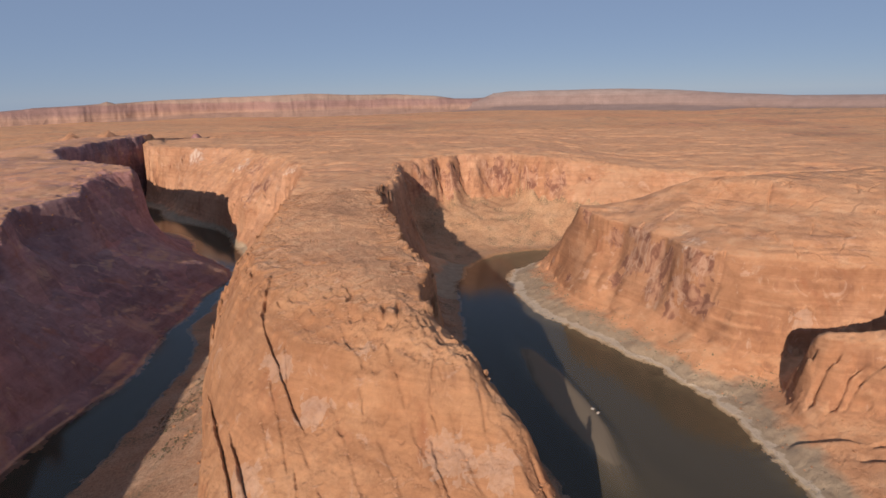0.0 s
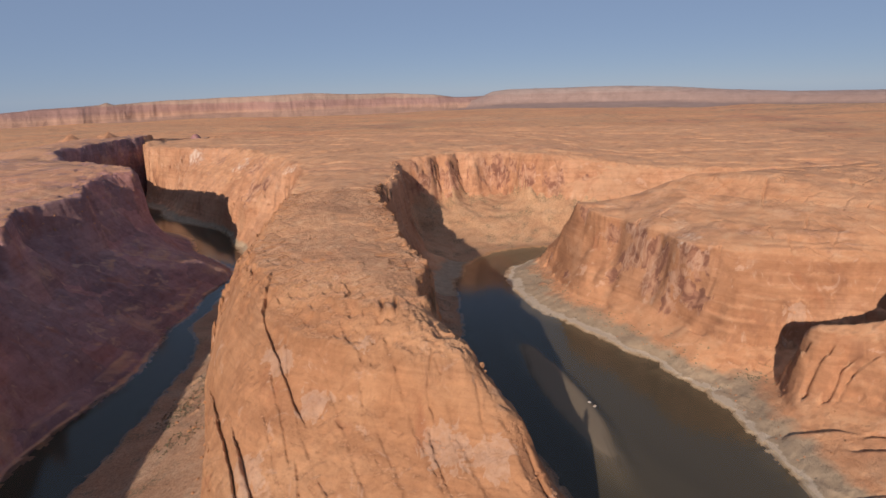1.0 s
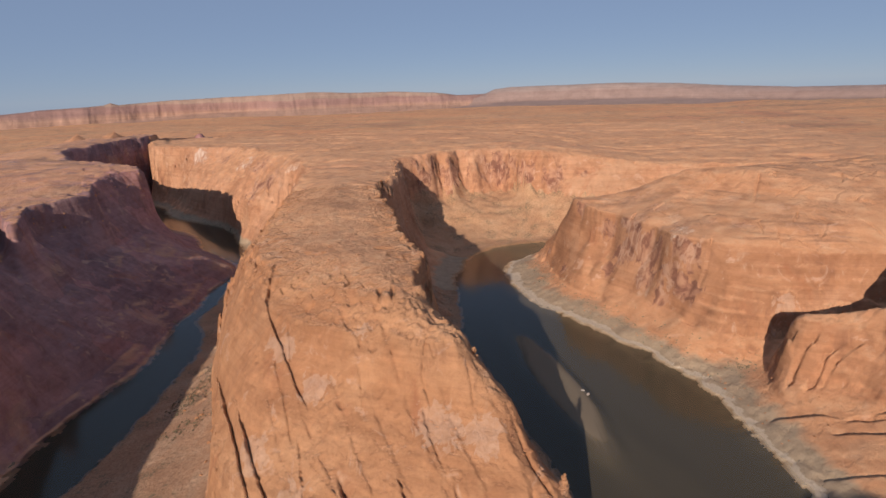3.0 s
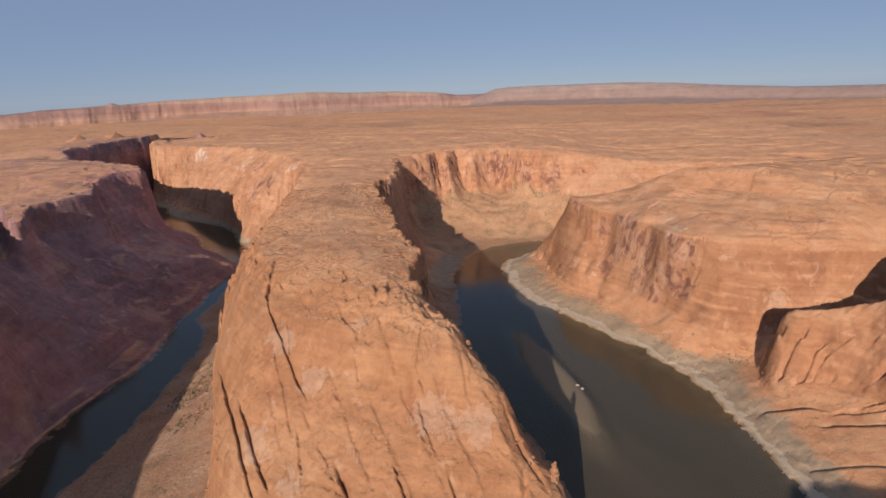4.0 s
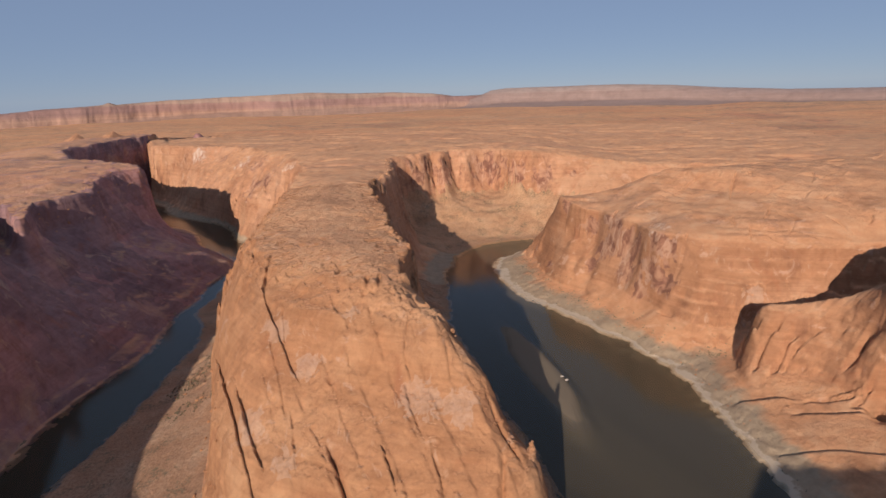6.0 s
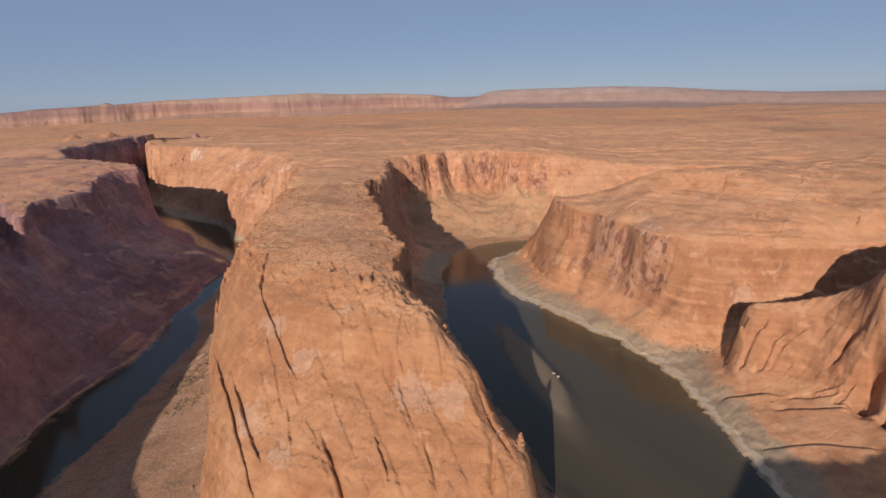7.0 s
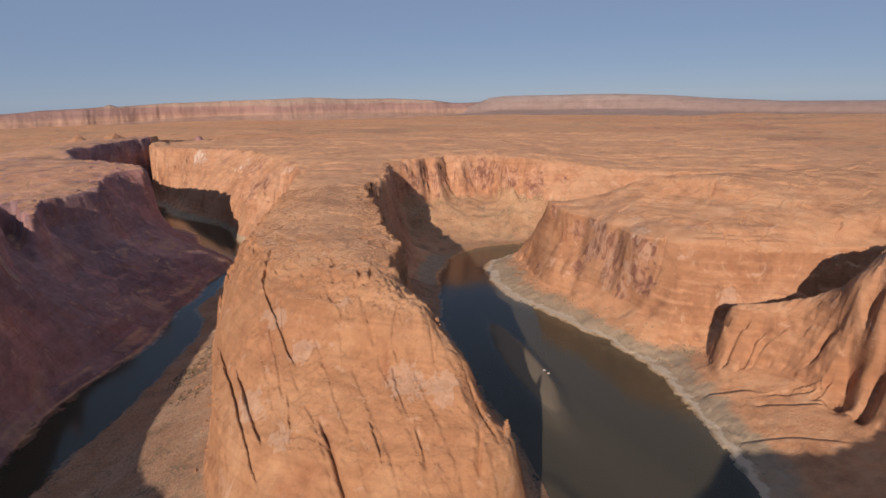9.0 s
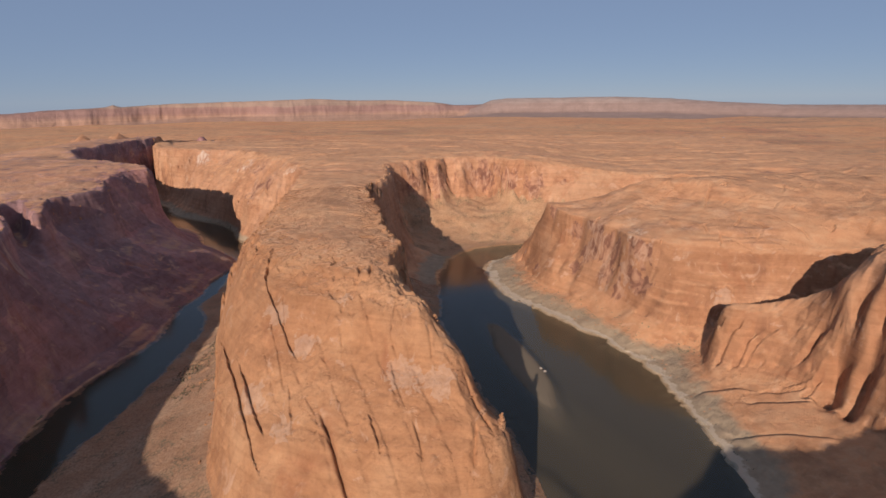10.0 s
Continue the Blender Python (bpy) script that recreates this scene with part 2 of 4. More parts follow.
def talus_material(name, tones):
    m, nt, bsdf = material(name)
    col = ramp(nt, noise_tex(nt, coords(nt), 0.03, 7, 0.65, 0.4), list(zip((0.3, 0.5, 0.7), tones)))
    rubble = noise_tex(nt, coords(nt), 0.5, 5, 0.7)
    col = mixed(nt, 0.7, col, ramp(nt, rubble, [(0.35, (0.3, 0.29, 0.28)), (0.5, (0.5, 0.5, 0.5)), (0.68, (0.66, 0.66, 0.66))]), "OVERLAY")
    scrubby = maths(nt, "MULTIPLY", grey(nt, noise_tex(nt, coords(nt), 0.04, 4, 0.6), 0.52, 0.6), grey(nt, noise_tex(nt, coords(nt), 0.45, 4, 0.7), 0.46, 0.56))
    col = mixed(nt, maths(nt, "MULTIPLY", scrubby, 0.7), col, (0.13, 0.105, 0.06))
    nt.links.new(col, bsdf.inputs["Base Color"])
    bsdf.inputs["Roughness"].default_value = 0.95
    bumped(nt, bsdf, rubble, 0.8, 1.0)
    return m


TALUS = talus_material("talus_sand", ((0.29, 0.148, 0.08), (0.37, 0.2, 0.112), (0.43, 0.268, 0.165)))
FAN = talus_material("debris_sand", ((0.39, 0.198, 0.103), (0.45, 0.243, 0.128), (0.49, 0.288, 0.16)))


def water_material():
    m, nt, bsdf = material("river_water")
    nt.nodes.remove(bsdf)
    out = nt.nodes["Material Output"]
    tr = node(nt, "ShaderNodeBsdfTransparent")
    tr.inputs[0].default_value = (0.85, 0.84, 0.8, 1)
    gl = node(nt, "ShaderNodeBsdfGlossy", Roughness=0.1)
    gl.inputs[0].default_value = (1, 1, 1, 1)
    fr = node(nt, "ShaderNodeFresnel", IOR=1.33)
    b = node(nt, "ShaderNodeBump", Strength=0.12, Distance=0.3)
    nt.links.new(noise_tex(nt, coords(nt), 0.35, 4, 0.6), b.inputs["Height"])
    nt.links.new(b.outputs[0], gl.inputs["Normal"])
    mx = nt.nodes.new("ShaderNodeMixShader")
    nt.links.new(fr.outputs[0], mx.inputs[0])
    nt.links.new(tr.outputs[0], mx.inputs[1])
    nt.links.new(gl.outputs[0], mx.inputs[2])
    nt.links.new(mx.outputs[0], out.inputs[0])
    return m


def bed_material():
    m, nt, bsdf = material("river_bed")
    turned = nt.nodes.new("ShaderNodeMapping")
    turned.inputs["Rotation"].default_value = (0, 0, radians(64))
    turned.inputs["Scale"].default_value = (1.0, 0.14, 1.0)
    nt.links.new(coords(nt), turned.inputs["Vector"])
    zn = maths(nt, "ADD", z_of(nt), maths(nt, "MULTIPLY", maths(nt, "SUBTRACT", noise_tex(nt, turned.outputs[0], 0.07, 6, 0.62, 0.5), 0.5), 4.0))
    col = ramp(nt, grey(nt, zn, -4.2, 1.0), [(0.0, (0.08, 0.06, 0.034)), (0.45, (0.093, 0.07, 0.041)), (0.7, (0.115, 0.086, 0.053)), (0.92, (0.2, 0.148, 0.096))])
    nt.links.new(col, bsdf.inputs["Base Color"])
    bsdf.inputs["Roughness"].default_value = 0.95
    return m


WATER = water_material()
BED = bed_material()

# ---- the shape of the land ----
# Contour lines in plan, metres; water stands at 0. Each runs from the far end of the left-hand canyon, round the bend,
# to the far end of the right-hand canyon. INNER: the peninsula and the plateau behind it. OUTER: the land round the bend.
INNER = [
    (0.0, [(-790, 1500), (-742, 1330), (-650, 1235), (-600, 1150), (-530, 1090), (-446, 1036), (-384, 958), (-340, 884), (-300, 806), (-276, 752),
           (-290, 690), (-284, 620), (-284, 565), (-262, 528), (-246, 470), (-244, 415), (-241, 390), (-246, 350), (-246, 300), (-250, 250), (-236, 190),
           (-160, 130), (-80, 110), (10, 112), (70, 146), (86, 205), (72, 290), (54, 350), (42, 420), (24, 500), (17, 600), (22, 690), (38, 748),
           (58, 798), (85, 832), (165, 856), (300, 866), (600, 868), (1000, 900), (1700, 940)]),
    (20.0, [(-793, 1503), (-730, 1350), (-640, 1265), (-545, 1152), (-442, 1048), (-376, 966), (-324, 896), (-282, 800), (-248, 690), (-222, 590),
           (-200, 500), (-194, 430), (-180, 370), (-158, 318), (-137, 262), (-122, 215), (-92, 172), (-40, 148), (15, 142), (64, 160), (72, 205),
           (30, 302), (30, 346), (8, 416), (-1, 466), (-18, 563), (-35, 632), (-40, 660), (-26, 705), (-20, 790), (-38, 896), (110, 905), (180, 912),
           (300, 882), (600, 878), (1000, 910), (1700, 945)]),
    (60.0, [(-796, 1506), (-722, 1358), (-630, 1278), (-540, 1169), (-438, 1056), (-338, 934), (-262, 880), (-228, 780), (-208, 680), (-194, 580),
           (-190, 470), (-188, 405), (-166, 350), (-152, 308), (-129, 252), (-116, 228), (-90, 205), (-52, 184), (0, 177), (46, 172), (63, 186),
           (58, 214), (7, 302), (10, 346), (-12, 416), (-21, 466), (-38, 563), (-55, 632), (-60, 660), (-46, 705), (-40, 790), (-58, 896),
           (-66, 895), (-41.6, 926), (-13.6, 942), (2.4, 978), (22.4, 960), (42.4, 1000), (70.4, 988), (118.4, 1010), (158.4, 962), (200.4, 954.3),
           (238.4, 925), (308.4, 905), (388.4, 898), (458.4, 892), (608.4, 884), (1000, 918), (1700, 955)]),
    (95.0, [(-799, 1509), (-718, 1352), (-615, 1280), (-514, 1194), (-406, 1074), (-309, 939), (-240, 870), (-213, 780), (-198, 680), (-186, 580),
           (-178, 460), (-178, 412), (-152, 350), (-132, 295), (-106, 257), (-82, 245), (-40, 229), (0, 217), (24, 210), (37, 212), (35, 235),
           (-4, 302), (-1, 346), (-23, 416), (-32, 466), (-49, 563), (-66, 632), (-71, 660), (-57, 705), (-51, 790), (-69, 896), (-78, 895),
           (-45.8, 938), (-17.8, 954), (-1.8, 990), (18.2, 972), (38.2, 1012), (66.2, 1000), (114.2, 1022), (154.2, 974), (196.2, 966.3),
           (234.2, 952), (304.2, 930), (384.2, 916), (454.2, 904), (604.2, 893), (1000, 926), (1700, 965)]),
    (124.0, [(-802, 1512), (-715, 1346), (-600, 1278), (-474, 1223), (-374, 1094), (-282, 944), (-222, 840), (-204, 760), (-188, 660), (-177, 570),
           (-162, 425), (-150, 390), (-130, 335), (-106, 292), (-78, 266), (-40, 250), (-10, 240), (10, 230), (13, 250), (-8, 302), (-6, 346),
           (-28, 416), (-37, 466), (-54, 563), (-71, 632), (-76, 660), (-62, 705), (-56, 790), (-74, 896), (-71, 540), (-78, 628), (-91, 655),
           (-72, 700), (-64, 780), (-84, 895), (-48.25, 945), (-20.25, 961), (-4.25, 997), (15.75, 979), (35.75, 1019), (63.75, 1007), (111.75, 1029),
           (151.75, 981), (193.75, 973.2), (231.75, 972), (301.75, 955), (381.75, 938), (451.75, 922), (601.75, 905), (1000, 938),
           (1700, 980)]),
    (137.0, [(-805, 1515), (-710, 1340), (-584, 1274), (-448, 1232), (-346, 1090), (-256, 942), (-208, 825), (-192, 740), (-178, 640), (-166, 560),
           (-150, 440), (-130, 365), (-106, 322), (-72, 292), (-32, 268), (-14, 262), (-8, 282), (-13, 302), (-10, 346), (-32, 416), (-41, 466),
           (-58, 563), (-75, 632), (-80, 660), (-66, 705), (-60, 790), (-78, 896), (-50, 950), (-22, 966), (-6, 1002), (14, 984), (34, 1024),
           (62, 1012), (110, 1034), (150, 986), (192, 978.1), (230, 990), (300, 978), (380, 957), (450, 937), (600, 917), (1000, 952),
           (1700, 996)]),
]
OUTER = [
    (0.0, [(-808, 1500), (-802, 1350), (-762, 1205), (-640, 1085), (-494, 1000), (-436, 925), (-392, 868), (-335, 806), (-296, 745), (-310, 680),
           (-304, 610), (-307, 550), (-294, 480), (-300, 413), (-308, 348), (-302, 280), (-276, 200), (-215, 110), (-120, 60), (0, 45), (100, 70),
           (190, 135), (230, 200), (231, 258), (226, 330), (221, 401), (201, 445), (176, 480), (148, 538), (116, 580), (96, 640), (91, 697),
           (96, 738), (122, 766), (160, 792), (300, 805), (600, 815), (1000, 870), (1700, 935)]),
    (10.0, [(-806, 1503), (-812, 1350), (-772, 1200), (-648, 1074), (-528, 972), (-450, 912), (-408, 858), (-348, 800), (-306, 742), (-328, 680),
           (-316, 615), (-316, 550), (-317, 480), (-319, 413), (-324, 348), (-313, 280), (-284, 195), (-226, 96), (-125, 44), (0, 30), (105, 56),
           (204, 124), (262, 200), (264, 258), (258, 330), (262, 368), (280, 402), (272, 420), (228, 440), (214, 474), (202, 508), (190, 542), (172, 582),
           (157, 612), (150, 655), (148, 694), (146, 738), (152, 764), (200, 776), (300, 785), (600, 805), (1000, 862), (1700, 930)]),
    (26.0, [(-804, 1506), (-818, 1350), (-778, 1196), (-652, 1062), (-534, 958), (-478, 898), (-432, 850), (-385, 794), (-335, 738), (-350, 680),
           (-338, 615), (-332, 550), (-329, 480), (-329, 413), (-332, 348), (-320, 278), (-291, 166), (-238, 62), (-130, 8), (0, -8), (112, 22),
           (218, 94), (310, 179), (322, 256), (315, 304), (300, 334), (272, 360), (274, 390), (300, 400), (340, 402), (372, 408), (340, 420),
           (300, 430), (256, 442), (244, 470), (236, 498), (221, 525), (206, 554), (188, 582), (171, 612), (160, 655), (157, 694), (150, 734), (158, 754), (205, 764),
           (300, 772), (600, 796), (1000, 855), (1700, 926)]),
    (65.0, [(-802, 1509), (-830, 1350), (-788, 1184), (-632, 1022), (-502, 900), (-452, 836), (-440, 800), (-428, 735), (-422, 668), (-411, 605),
           (-398, 550), (-384, 490), (-362, 413), (-343, 348), (-328, 259), (-300, 110), (-256, 7), (-132, -55), (0, -69), (122, -27), (216, 45),
           (330, 137), (340, 224), (338, 285), (336, 318), (324, 350), (302, 365), (282, 369), (277, 380), (300, 386), (330, 380), (360, 384),
           (400, 392), (470, 402), (410, 422), (350, 440), (298, 442), (266, 462), (252, 486), (241, 508), (231, 545), (203, 604), (182, 652), (167, 694),
           (167, 718), (190, 732), (240, 742), (320, 748), (600, 780), (1000, 845), (1700, 922)]),
    (105.0, [(-800, 1512), (-840, 1350), (-798, 1174), (-622, 992), (-490, 880), (-455, 826), (-462, 790), (-464, 716), (-443, 688), (-441, 655), (-454, 618),
           (-457, 591), (-445, 565), (-414, 514), (-426, 501), (-466, 545), (-494, 574), (-500, 556), (-474, 526), (-438, 492), (-408, 453), (-386, 408), (-351, 340), (-334, 211), (-308, 51), (-270, -34), (-130, -119), (0, -134), (78, -96), (126, -60), (168, -44), (204, -36), (226, 0),
           (336, 89), (351, 180), (350, 264), (341, 300), (338, 318), (351, 339), (384, 357), (430, 380), (500, 390), (560, 402), (490, 424),
           (400, 446), (335, 454), (292, 474), (264, 490), (248, 506), (241, 532), (229, 572), (203, 614), (187, 648), (178, 688), (188, 708), (225, 720),
           (330, 734), (600, 770), (1000, 838), (1700, 919)]),
    (133.0, [(-798, 1515), (-806, 1163), (-615, 968), (-484, 868), (-452, 818), (-480, 795), (-470, 716), (-448, 690), (-447, 655), (-460, 618),
           (-462, 590), (-450, 566), (-419, 514), (-427, 507), (-466, 552), (-498, 584), (-508, 560), (-480, 530), (-444, 496), (-414, 456), (-394, 410), (-374, 360), (-348, 310), (-333, 174), (-314, 27), (-286, -61),
           (-222, -105), (-120, -163), (0, -179), (78, -130), (122, -85), (165, -67), (198, -64), (226, -32), (344, 52), (364, 147), (366, 262), (357, 302), (356, 314), (371, 331),
           (405, 347), (445, 371), (570, 386), (600, 402), (510, 466), (430, 514), (386, 548), (350, 588), (318, 622), (292, 642), (276, 664),
           (284, 686), (330, 704), (430, 726), (600, 760), (1000, 830), (1700, 915)]),
]
FAR = 9000.0
INNER_CLOSE = [(FAR, 1000), (FAR, FAR), (-800, FAR)]
OUTER_CLOSE = [(FAR, 860), (FAR, -FAR), (-FAR, -FAR), (-FAR, FAR), (-800, FAR)]


def lattice(ix, iy, seed):
    """A random number 0..1 for every whole place."""
    h = (ix.astype(np.int64) * 374761393 + iy.astype(np.int64) * 668265263 + seed * 974634777) & 0xFFFFFFFF
    h = ((h ^ (h >> 13)) * 1274126177) & 0xFFFFFFFF
    return ((h ^ (h >> 16)) & 0xFFFF) / 65535.0


def value_noise(x, y, seed=0):
    ix, iy = np.floor(x), np.floor(y)
    fx, fy = x - ix, y - iy
    fx, fy = fx * fx * fx * (fx * (fx * 6 - 15) + 10), fy * fy * fy * (fy * (fy * 6 - 15) + 10)
    a, b = lattice(ix, iy, seed), lattice(ix + 1, iy, seed)
    c, d = lattice(ix, iy + 1, seed), lattice(ix + 1, iy + 1, seed)
    return (a * (1 - fx) + b * fx) * (1 - fy) + (c * (1 - fx) + d * fx) * fy - 0.5


def fbm(x, y, size, octaves=4, seed=0, gain=0.5):
    """Summed noise, about -0.5 to 0.5, whose largest forms are size metres wide."""
    out, amp, s = 0.0, 0.6, 1.0 / size
    for o in range(octaves):
        c, q = math.cos(0.7 * o + seed), math.sin(0.7 * o + seed)
        out = out + amp * value_noise((x * c - y * q) * s, (x * q + y * c) * s, seed * 17 + o)
        amp, s = amp * gain, s * 2.03
    return out


def ridged(x, y, size, octaves=3, seed=0):
    out, amp, s = 0.0, 0.6, 1.0 / size
    for o in range(octaves):
        c, q = math.cos(0.9 * o + seed), math.sin(0.9 * o + seed)
        out = out + amp * (1 - 4 * np.abs(value_noise((x * c - y * q) * s, (x * q + y * c) * s, seed * 31 + o)))
        amp, s = amp * 0.5, s * 2.1
    return out


def smooth_line(pts, steps=2):
    """A rounder line through the points."""
    p = [pts[0], *pts, pts[-1]]
    out = []
    for i in range(1, len(p) - 2):
        for k in range(steps):
            t = k / steps
            q = [0.5 * (2 * p[i][j] + (p[i + 1][j] - p[i - 1][j]) * t + (2 * p[i - 1][j] - 5 * p[i][j] + 4 * p[i + 1][j] - p[i + 2][j]) * t * t
                        + (3 * p[i][j] - p[i - 1][j] - 3 * p[i + 1][j] + p[i + 2][j]) * t ** 3) for j in (0, 1)]
            out.append(q)
    return out + [pts[-1]]


def line_distance(px, py, line):
    best = np.full(px.shape, 1e12, np.float32)
    for (ax, ay), (bx, by) in zip(line[:-1], line[1:]):
        dx, dy = bx - ax, by - ay
        t = np.clip(((px - ax) * dx + (py - ay) * dy) / (dx * dx + dy * dy + 1e-9), 0, 1)
        best = np.minimum(best, (px - ax - t * dx) ** 2 + (py - ay - t * dy) ** 2)
    return np.sqrt(best)


def inside(px, py, ring):
    odd = np.zeros(px.shape, bool)
    for (ax, ay), (bx, by) in zip(ring, ring[1:] + ring[:1]):
        if ay != by:
            odd ^= ((ay > py) != (by > py)) & (px < (bx - ax) * (py - ay) / (by - ay) + ax)
    return odd


def level_field(px, py, contours, close):
    """How many contours lie below a place, with the part of the way to the next one; minus the distance in the water."""
    px, py = px.astype(np.float32), py.astype(np.float32)
    lines = [smooth_line(c) for _, c in contours]
    dist = [line_distance(px, py, ln) for ln in lines]
    ins = [inside(px, py, ln + close) for ln in lines]
    n = len(contours)
    level = np.where(ins[0], 0, -dist[0])
    for k in range(n):
        if k + 1 < n:
            part = dist[k] / (dist[k] + dist[k + 1] + 1e-6)
        else:
            part = np.minimum(dist[k] / 60.0, 1.0)
        level = np.where(ins[k], k + part, level)
    return level


class Raster:
    """A level field on an even grid, read between its points."""

    def __init__(self, x0, x1, y0, y1, step):
        self.x0, self.y0, self.step = x0, y0, step
        self.x1, self.y1 = x1, y1
        gx, gy = np.meshgrid(np.arange(x0, x1 + step, step), np.arange(y0, y1 + step, step))
        self.inner = level_field(gx, gy, INNER, INNER_CLOSE)
        self.outer = level_field(gx, gy, OUTER, OUTER_CLOSE)

    def read(self, x, y):
        h, w = self.inner.shape
        u, v = np.clip((x - self.x0) / self.step, 0, w - 1.001), np.clip((y - self.y0) / self.step, 0, h - 1.001)
        i, j = u.astype(int), v.astype(int)
        a, b = u - i, v - j
        out = []
        for f in (self.inner, self.outer):
            out.append((f[j, i] * (1 - a) + f[j, i + 1] * a) * (1 - b) + (f[j + 1, i] * (1 - a) + f[j + 1, i + 1] * a) * b)
        return out


COARSE = Raster(-1100, 1750, -350, 1960, 8.0)
FINE = Raster(-560, 620, 60, 720, 3.0)


def smooth_step(a, b, x):
    t = np.clip((x - a) / (b - a), 0, 1)
    return t * t * (3 - 2 * t)


# bars of sand in the river: place, half length, half width, turn, top
BARS = [(98, 411, 86, 15.5, 101.5, 1.6), (104, 190, 52, 14, 108, -0.8), (138, 300, 90, 14, 116, -2.6)]


def bed_height(x, y, d):
    """The bed of the river, d metres from the shore."""
    z = -4.0 * (1 - np.exp(-d / 7.0)) + 0.9 * fbm(x, y, 60, 3, 5)
    for bx, by, lo, wi, turn, top in BARS:
        c, s = math.cos(radians(turn)), math.sin(radians(turn))
        u, v = ((x - bx) * c + (y - by) * s) / lo, (-(x - bx) * s + (y - by) * c) / wi
        r = np.sqrt(u * u + v * v) + 0.3 * fbm(x, y, 30, 3, 9)
        hump = (top + 4.5) * (1 - smooth_step(0.7, 1.9 if top > -1 else 2.8, r)) - 4.5
        k = np.clip(0.5 + 0.25 * (hump - z), 0, 1)
        z = z * (1 - k) + hump * k + k * (1 - k)
    return z


def plateau_relief(x, y):
    """Low swells and ledges of the tops."""
    swell = 18 * fbm(x, y, 420, 3, 11) + 8 * fbm(x * 0.55, y, 95, 5, 12, 0.5)
    high = 2.6
    steps = np.floor(swell / high) * high
    knobs = 2.0 * np.clip(ridged(x, y, 44, 4, 13) - 0.2, 0, 1) * smooth_step(-0.12, 0.2, fbm(x, y, 260, 2, 15))
    return 0.35 * swell + 0.65 * (steps + high * smooth_step(0.0, 0.7, swell - steps)) + knobs


MOUNDS = [(-1040, 1745, 60, 30), (-1105, 1730, 46, 26), (-985, 1790, 40, 20), (-1166, 1770, 50, 22), (-1235, 1850, 60, 30), (-1110, 1850, 50, 26), (-1190, 1690, 70, 18), (-830, 1890, 22, 16), (-770, 1910, 18, 12)]


def ledges(z, x, y, strength):
    """Beds that stand out as small steps."""
    tilt = 0.03 * x + 0.02 * y + 9 * fbm(x, y, 110, 3, 21)
    s = (z + tilt) / 10.5
    f = s - np.floor(s)
    s2 = (z - 0.6 * tilt) / 3.1
    f2 = s2 - np.floor(s2)
    strength = strength * smooth_step(-0.12, 0.22, fbm(x, y, 75, 3, 23))
    return strength * (0.75 * (smooth_step(0.3, 0.7, f) - f) + 0.25 * (smooth_step(0.35, 0.75, f2) - f2))


def blocks(x, y, size, seed):
    """Joint-bound blocks: one random number, -0.5 to 0.5, for each."""
    a = x + 0.35 * size * fbm(x, y, 2.2 * size, 2, seed + 3)
    b = y + 0.35 * size * fbm(x, y, 2.2 * size, 2, seed + 4)
    u, v = 0.83 * a + 0.55 * b, -0.55 * a + 0.83 * b
    row = np.floor(v / size)
    return lattice(np.floor(u / (1.5 * size) + 0.5 * lattice(row, row * 0, seed + 1)), row, seed) - 0.5


# cracks: plan line, width, depth, and how far the right-hand side (walking along it) stands up
FIN_CRACKS = [
    ([(-109, 326), (-106, 295), (-90, 263), (-80, 247), (-69, 231)], 0.9, 3.2, 1.8),
    ([(-86, 271), (-81, 252)], 0.9, 3.0, 0.6),
    ([(-151, 308), (-128, 265), (-110, 231), (-101, 214), (-93, 200), (-84, 184)], 1.5, 4.6, 2.4),
    ([(-113, 248), (-100, 225), (-91, 209), (-82, 196)], 1.4, 4.2, 2.0),
    ([(-48, 198), (-40, 185), (-34, 174), (-24, 158)], 2.2, 8.0, 2.2),
    ([(-19, 194), (-11, 176)], 1.0, 3.0, 1.6),
    ([(7, 189), (13, 172)], 1.0, 3.0, 1.4),
    ([(42, 186), (41, 171)], 2.2, 6.0, 1.2),
    ([(36, 212), (46, 194), (52, 186)], 1.6, 5.0, -1.2),
    ([(-80, 203), (-49, 190), (-31, 180), (-6, 176), (18, 174)], 1.0, 1.6, -1.0),
    ([(-94, 260), (-84, 241), (-75, 217)], 1.1, 2.6, 0.8),
    ([(-8, 219), (-4, 206), (2, 195)], 1.0, 2.2, 0.9),
    ([(-72, 219), (-64, 192)], 1.1, 2.6, 0.9),
    ([(-42, 237), (-38, 224)], 1.0, 2.0, 0.5),
]
TOP_CRACKS = [
    ([(-33, 275), (-31, 262)], 1.6, 4.5, 0.4),
    ([(-25, 277), (-24, 260)], 1.6, 4.5, 0.4),
    ([(-5, 237), (-8, 226), (-3, 215)], 1.2, 3.0, 0.8),
    ([(15, 226), (18, 214)], 1.2, 3.0, 0.8),
    ([(-95, 352), (-84, 340), (-76, 343)], 1.4, 3.5, -1.0),
    ([(-60, 305), (-52, 290), (-54, 280)], 1.1, 2.6, 0.5),
    ([(-122, 352), (-128, 322), (-134, 300)], 1.3, 3.0, -0.8),
    ([(-30, 380), (-22, 366), (-18, 352)], 1.2, 2.6, 0.6),
    ([(-70, 420), (-50, 398)], 1.2, 2.4, 0.6),
    ([(-5, 290), (2, 272)], 1.4, 3.0, 0.6),
]
